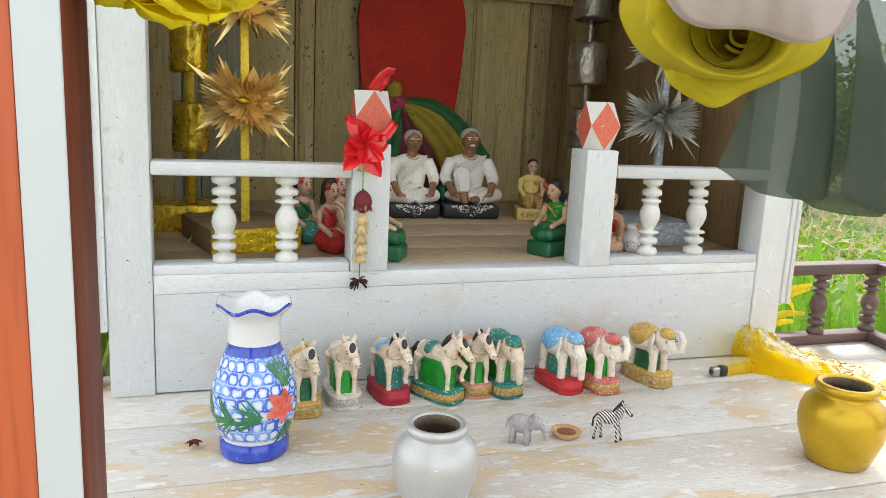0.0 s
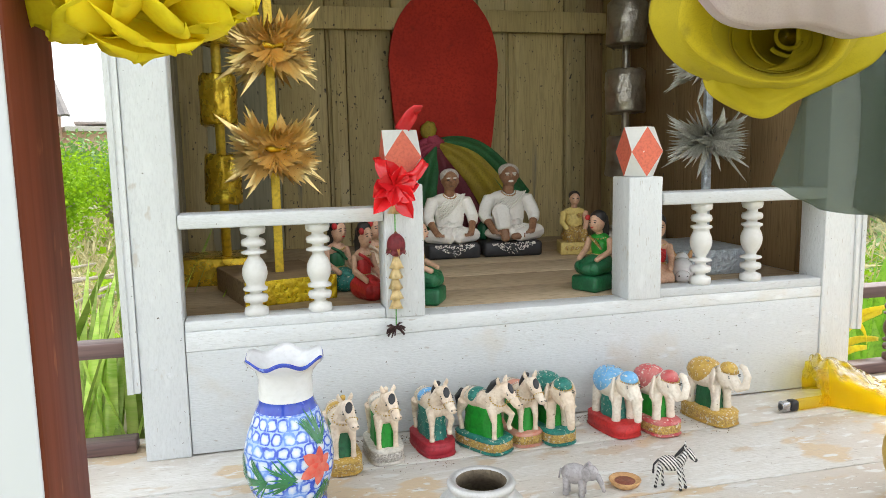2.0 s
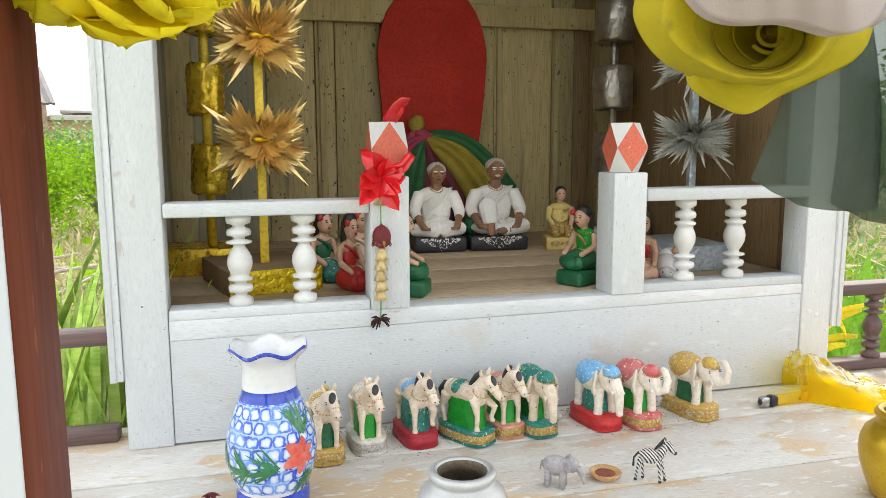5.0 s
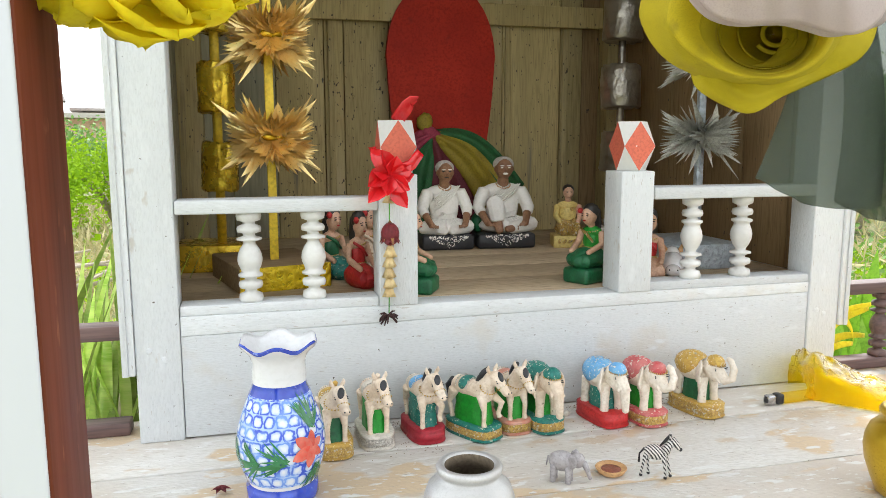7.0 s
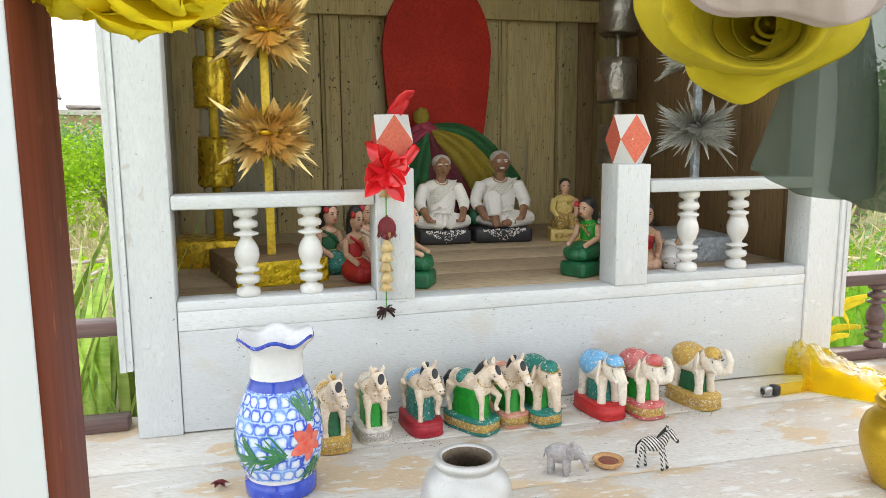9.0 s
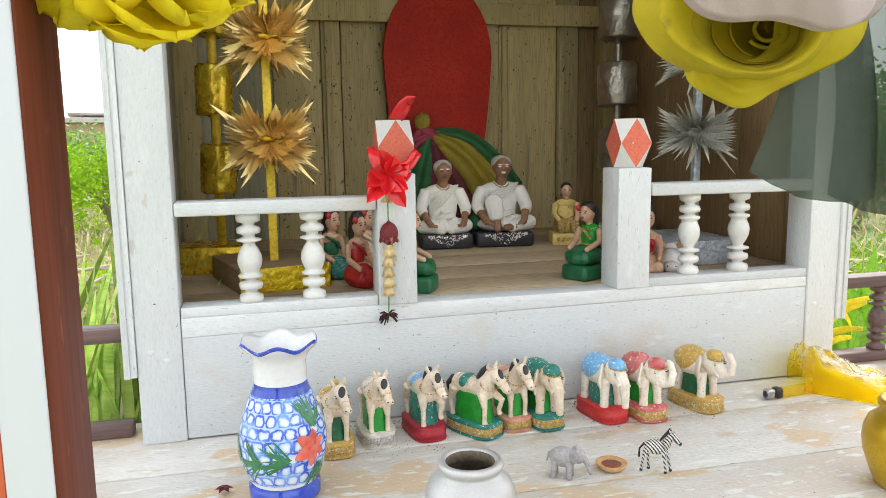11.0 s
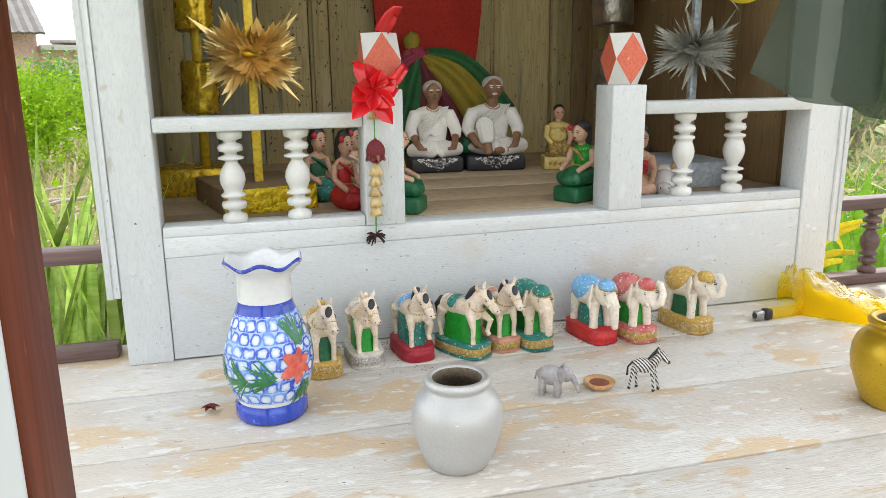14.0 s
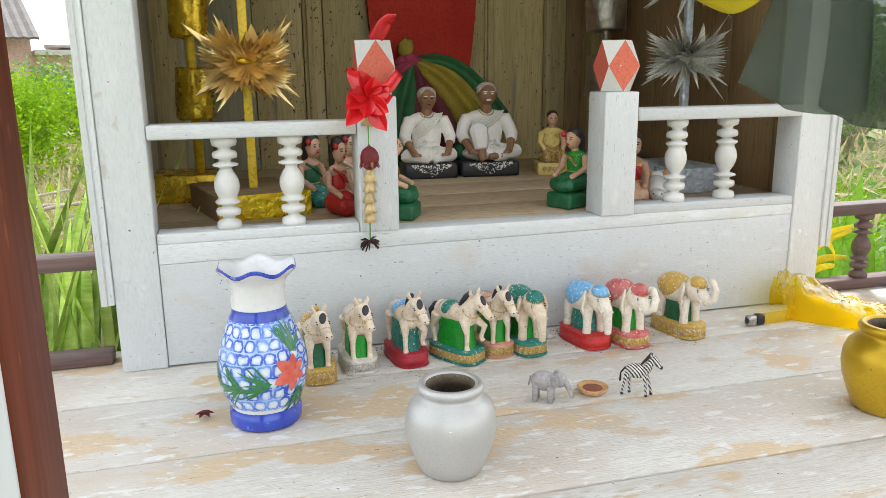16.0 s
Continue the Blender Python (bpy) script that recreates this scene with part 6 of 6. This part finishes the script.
# ---- outside ----
def clump(name, x, y, n, spread, h0, h1, w, mm, label, droop=0.1, cat="plant", z=GROUND, tilt=0.35, seg=6, shape=0.35):
    t = tagged(holder(name, pose(x, y, z)), label, cat, "plants beside the deck")
    for k in range(n):
        bm = bmesh.new()
        a = rnd(0, 6.28)
        o = Vector((rnd(-spread, spread), rnd(-spread, spread), 0))
        d = Vector((math.cos(a) * rnd(0, tilt), abs(math.sin(a)) * rnd(0, tilt), 1))
        blade(bm, o, d, rnd(h0, h1), w * rnd(0.8, 1.25), (math.cos(a + 1.2), math.sin(a + 1.2), 0), droop * rnd(0, 1.5), seg, 0.35, 0, shape)
        part("leaf", bm, mm, t)
    return t


BED = -0.09
bm = bmesh.new()
box(bm, -0.75, -0.08, 0.10, 0.66, GROUND - 0.1, BED, 0.02, 0, 3)
tagged(put("planting_bed", bm, ground_m), "raised bed of dry soil beside the deck", "soil bed", kind="structure")
for x, y, n in ((-0.11, 0.17, 7), (-0.16, 0.18, 8), (-0.21, 0.20, 8), (-0.13, 0.25, 7), (-0.19, 0.27, 8), (-0.25, 0.24, 8), (-0.15, 0.34, 6), (-0.22, 0.36, 7), (-0.29, 0.33, 7), (-0.27, 0.44, 6)):
    clump("snake_plant", x, y, n, 0.030, 0.22, 0.50, 0.019, snake_m, "banded green snake plant with upright sword leaves", 0.16, z=BED - 0.01, tilt=0.6, seg=9, shape=0.3)
for x, y, n in ((1.24, 0.26, 14), (1.42, 0.34, 14), (1.62, 0.28, 12), (1.34, 0.48, 12), (1.58, 0.52, 12)):
    clump("broadleaf_plant", x, y, n, 0.07, 0.80, 1.02, 0.10, canna_m, "bright green broad-leaved garden plant", 0.03, tilt=0.2, shape=0.7)
rbn = tagged(holder("yellow_ribbon"), "yellow satin strips tied beside the railing", "ribbon")
for k, (p, q) in enumerate((((1.13, 0.10, 0.070), (1.225, 0.10, 0.102)), ((1.13, 0.10, 0.052), (1.22, 0.10, 0.094)), ((1.13, 0.10, 0.030), (1.215, 0.10, 0.042)), ((1.13, 0.102, 0.008), (1.19, 0.10, 0.028)), ((1.165, 0.098, 0.080), (1.19, 0.10, 0.036)))):
    p, q = Vector(p), Vector(q)
    thick(part("strip", sheet(bmesh.new(), lambda u, v: p.lerp(q, u) + Vector((0, 0.003 * math.sin(6 * u), (v - 0.5) * 0.020 * (1 - 0.6 * u) + 0.008 * math.sin(math.pi * u))), 10, 3), ribbon_y, rbn), 0.0006)


def foliage(name, n, place, size, mm, label, up=0.4, cat="plants"):
    """Many small leaves in one mesh."""
    bm = bmesh.new()
    for k in range(n):
        p = place()
        a = rnd(0, 6.28)
        s = size * rnd(0.6, 1.4)
        d = Vector((math.cos(a), math.sin(a), rnd(-0.3, 1.2) * up * 2)).normalized()
        sd = d.cross(Vector((rnd(-1, 1), rnd(-1, 1), rnd(-1, 1)))).normalized() * s * (0.32 if up < 0.8 else 0.05)
        p = Vector(p)
        v = [bm.verts.new(p), bm.verts.new(p + d * s * 0.5 + sd), bm.verts.new(p + d * s), bm.verts.new(p + d * s * 0.5 - sd)]
        bm.faces.new(v)
    return tagged(put(name, bm, mm, smooth=False), label, cat, kind="stuff")


def bush(name, x, y, rx, rz, n, mm, label, zb=GROUND):
    """A shrub: branching stems and a crown of leaves."""
    t = tagged(holder(name, pose(x, y, zb)), label, "shrub")
    bm = bmesh.new()
    tips = []
    for k in range(12):
        a = rnd(0, 6.28)
        e = Vector((math.cos(a) * rx * rnd(0.3, 0.85), math.sin(a) * rx * rnd(0.3, 0.85), rz * rnd(0.5, 0.92)))
        limb(bm, [(0, 0, -0.05), e * 0.5 + Vector((0, 0, rz * 0.1)), e], [0.05 * rz, 0.03 * rz, 0.008 * rz], 0, 6)
        tips += [e, e * 0.75 + Vector((rnd(-1, 1), rnd(-1, 1), rnd(0, 1))) * rx * 0.25]
    part("stem", bm, bark_m, t)
    bm = bmesh.new()
    for k in range(int(n * 3)):
        c = random.choice(tips)
        p = c + Vector([max(-1.7, min(1.7, random.gauss(0, q))) for q in (1, 1, 0.8)]) * rx * 0.2
        p.z = max(p.z, 0.03)
        s = rx * rnd(0.035, 0.07)
        d = Vector((rnd(-1, 1), rnd(-1, 1), rnd(-0.4, 1))).normalized()
        sd = d.orthogonal().normalized() * s * 0.33
        bm.faces.new([bm.verts.new(p), bm.verts.new(p + d * s * 0.5 + sd), bm.verts.new(p + d * s), bm.verts.new(p + d * s * 0.5 - sd)])
    part("crown", bm, mm, t, smooth=False)
    return t


for x, y, rx, rz, n, mm in ((-2.6, 8.2, 0.95, 1.16, 3600, leaf_m), (-3.9, 9.0, 1.1, 1.08, 3400, leaf_m), (-1.5, 9.5, 0.9, 1.25, 2800, leaf_m), (-5.0, 12.0, 1.6, 1.2, 1800, leaf_d), (-2.0, 14.0, 1.6, 1.3, 1500, leaf_d),
                           (8.0, 7.5, 1.6, 1.6, 1800, leaf_d), (10.5, 10.0, 2.2, 2.2, 1800, leaf_d), (6.2, 8.5, 1.3, 1.3, 1500, leaf_m), (13.0, 9.0, 2.5, 2.4, 1800, leaf_d)):
    bush("shrub", x, y, rx, rz, n, mm, "dense yellow-green garden shrub" if mm is leaf_m else "dark green shrub in the distance")
foliage("weeds_near", 12000, lambda: (rnd(1.3, 6.5), rnd(0.7, 6.0), GROUND + abs(random.gauss(0, 0.10))), 0.055, leaf_m, "yellow-green weeds and creepers on the ground")
foliage("weeds_far", 6000, lambda: (rnd(1.5, 7.5), rnd(1.5, 8.0), GROUND + abs(random.gauss(0, 0.16))), 0.06, leaf_d, "dark green low plants among the weeds")
foliage("straw_grass", 9000, lambda: (rnd(-4.2, -0.3), rnd(1.0, 8.0), GROUND + abs(random.gauss(0, 0.12))), 0.13, straw_m, "dry straw-coloured grass", 0.9, "grass")
foliage("dry_grass", 3000, lambda: (rnd(2.0, 9.0), rnd(2.5, 9.0), GROUND + abs(random.gauss(0, 0.3))), 0.22, straw_m, "tall dry grass stalks behind the weeds", 1.2, "grass")
foliage("green_grass", 900, lambda: (rnd(-4.0, -0.3), rnd(1.0, 7.0), GROUND + abs(random.gauss(0, 0.1))), 0.14, leaf_m, "green grass among dry stalks", 0.9, "grass")
foliage("meadow_grass", 9000, lambda: (rnd(-7.0, -0.8), rnd(4.0, 15.0), GROUND + abs(random.gauss(0, 0.1))), 0.20, straw_m, "dry meadow grass further off", 0.9, "grass")
foliage("meadow_weeds", 2200, lambda: (rnd(-7.0, -0.8), rnd(4.0, 15.0), GROUND + abs(random.gauss(0, 0.1))), 0.14, leaf_m, "green weeds in the meadow", 0.5)
fb = tagged(holder("fallen_branch", pose(-1.75, 5.2, GROUND)), "pale dry fallen branches on the grass", "branch")
for k in range(9):
    bm = bmesh.new()
    a = rnd(-0.5, 0.6)
    o = Vector((rnd(-0.9, 0.4), rnd(-0.3, 0.3), rnd(0.02, 0.3)))
    limb(bm, [o, o + Vector((math.cos(a) * 0.5, rnd(-0.2, 0.2), 0.12)), o + Vector((math.cos(a) * 1.0, rnd(-0.2, 0.2), math.sin(a) * 0.5 + 0.1))], [0.02, 0.016, 0.008], 0, 6)
    part("branch", bm, bark_m, fb)
hs = tagged(holder("far_house", pose(-7.85, 22.0, GROUND, 0, 0, 18)), "far pink-walled house with grey corrugated roof", "house")
bm = boxed(-4, 2.75, 0, 5, -0.1, 2.5, 0)
part("wall", bm, pink_wall, hs, smooth=False)
bm = bmesh.new()
n = 60
for i in range(n):
    x0 = -4.5 + 7.4 * i / n
    z = 0.03 * (i % 2)
    q = [(x0, -0.9, 2.35 + z), (x0 + 7.4 / n, -0.9, 2.38 - z), (x0 + 7.4 / n, 2.6, 3.65 - z), (x0, 2.6, 3.62 + z)]
    bm.faces.new([bm.verts.new(p) for p in q])
thick(part("roof", bm, roof_m, hs, smooth=False), 0.06)
part("annex_wall", boxed(2.76, 4.3, 0.3, 4, -0.1, 1.9, 0), pink_wall, hs, smooth=False)
part("annex_roof", boxed(2.78, 4.7, -0.5, 4.2, 1.91, 2.05, 0.01), plaster_m, hs, smooth=False)
for x in (-2.6, 0.2):
    wd = part("window", boxed(x, x + 1.1, -0.05, -0.005, 0.9, 2.0, 0), white_turn, hs)
    part("pane", boxed(x + 0.08, x + 1.02, -0.06, -0.051, 0.98, 1.92, 0), pane_m, wd)
car = tagged(holder("far_shed", pose(-3.6, 26.0, GROUND, 0, 0, 10)), "far white-roofed open shelter behind the shrubs", "shed")
for x in (-1.5, 0, 1.5):
    part("post", boxed(x - 0.04, x + 0.04, 0, 0.08, -0.1, 2.2, 0), plaster_m, car)
part("roof", boxed(-1.9, 1.9, -0.8, 2.2, 2.2, 2.28, 0), plaster_m, car)

# ---- deck planks ----
edges = [0.094, -0.105, -0.27, -0.438, -0.605, -0.77, -0.84]
for k, (a, b) in enumerate(zip(edges, edges[1:])):
    part("plank", boxed(-0.335, 1.118 if k else 1.118, b + 0.0016, a - 0.0016, -0.022, 0.0 - 0.0006 * (k % 2), 0.0007), deck_m, deck)
for k, (x0, x1) in enumerate(((1.1195, 1.24), (1.2415, 1.36))):
    part("end_plank", boxed(x0, x1, -0.84, 0.0935, -0.022, -0.0003 * k, 0.0016), deck_m, deck)
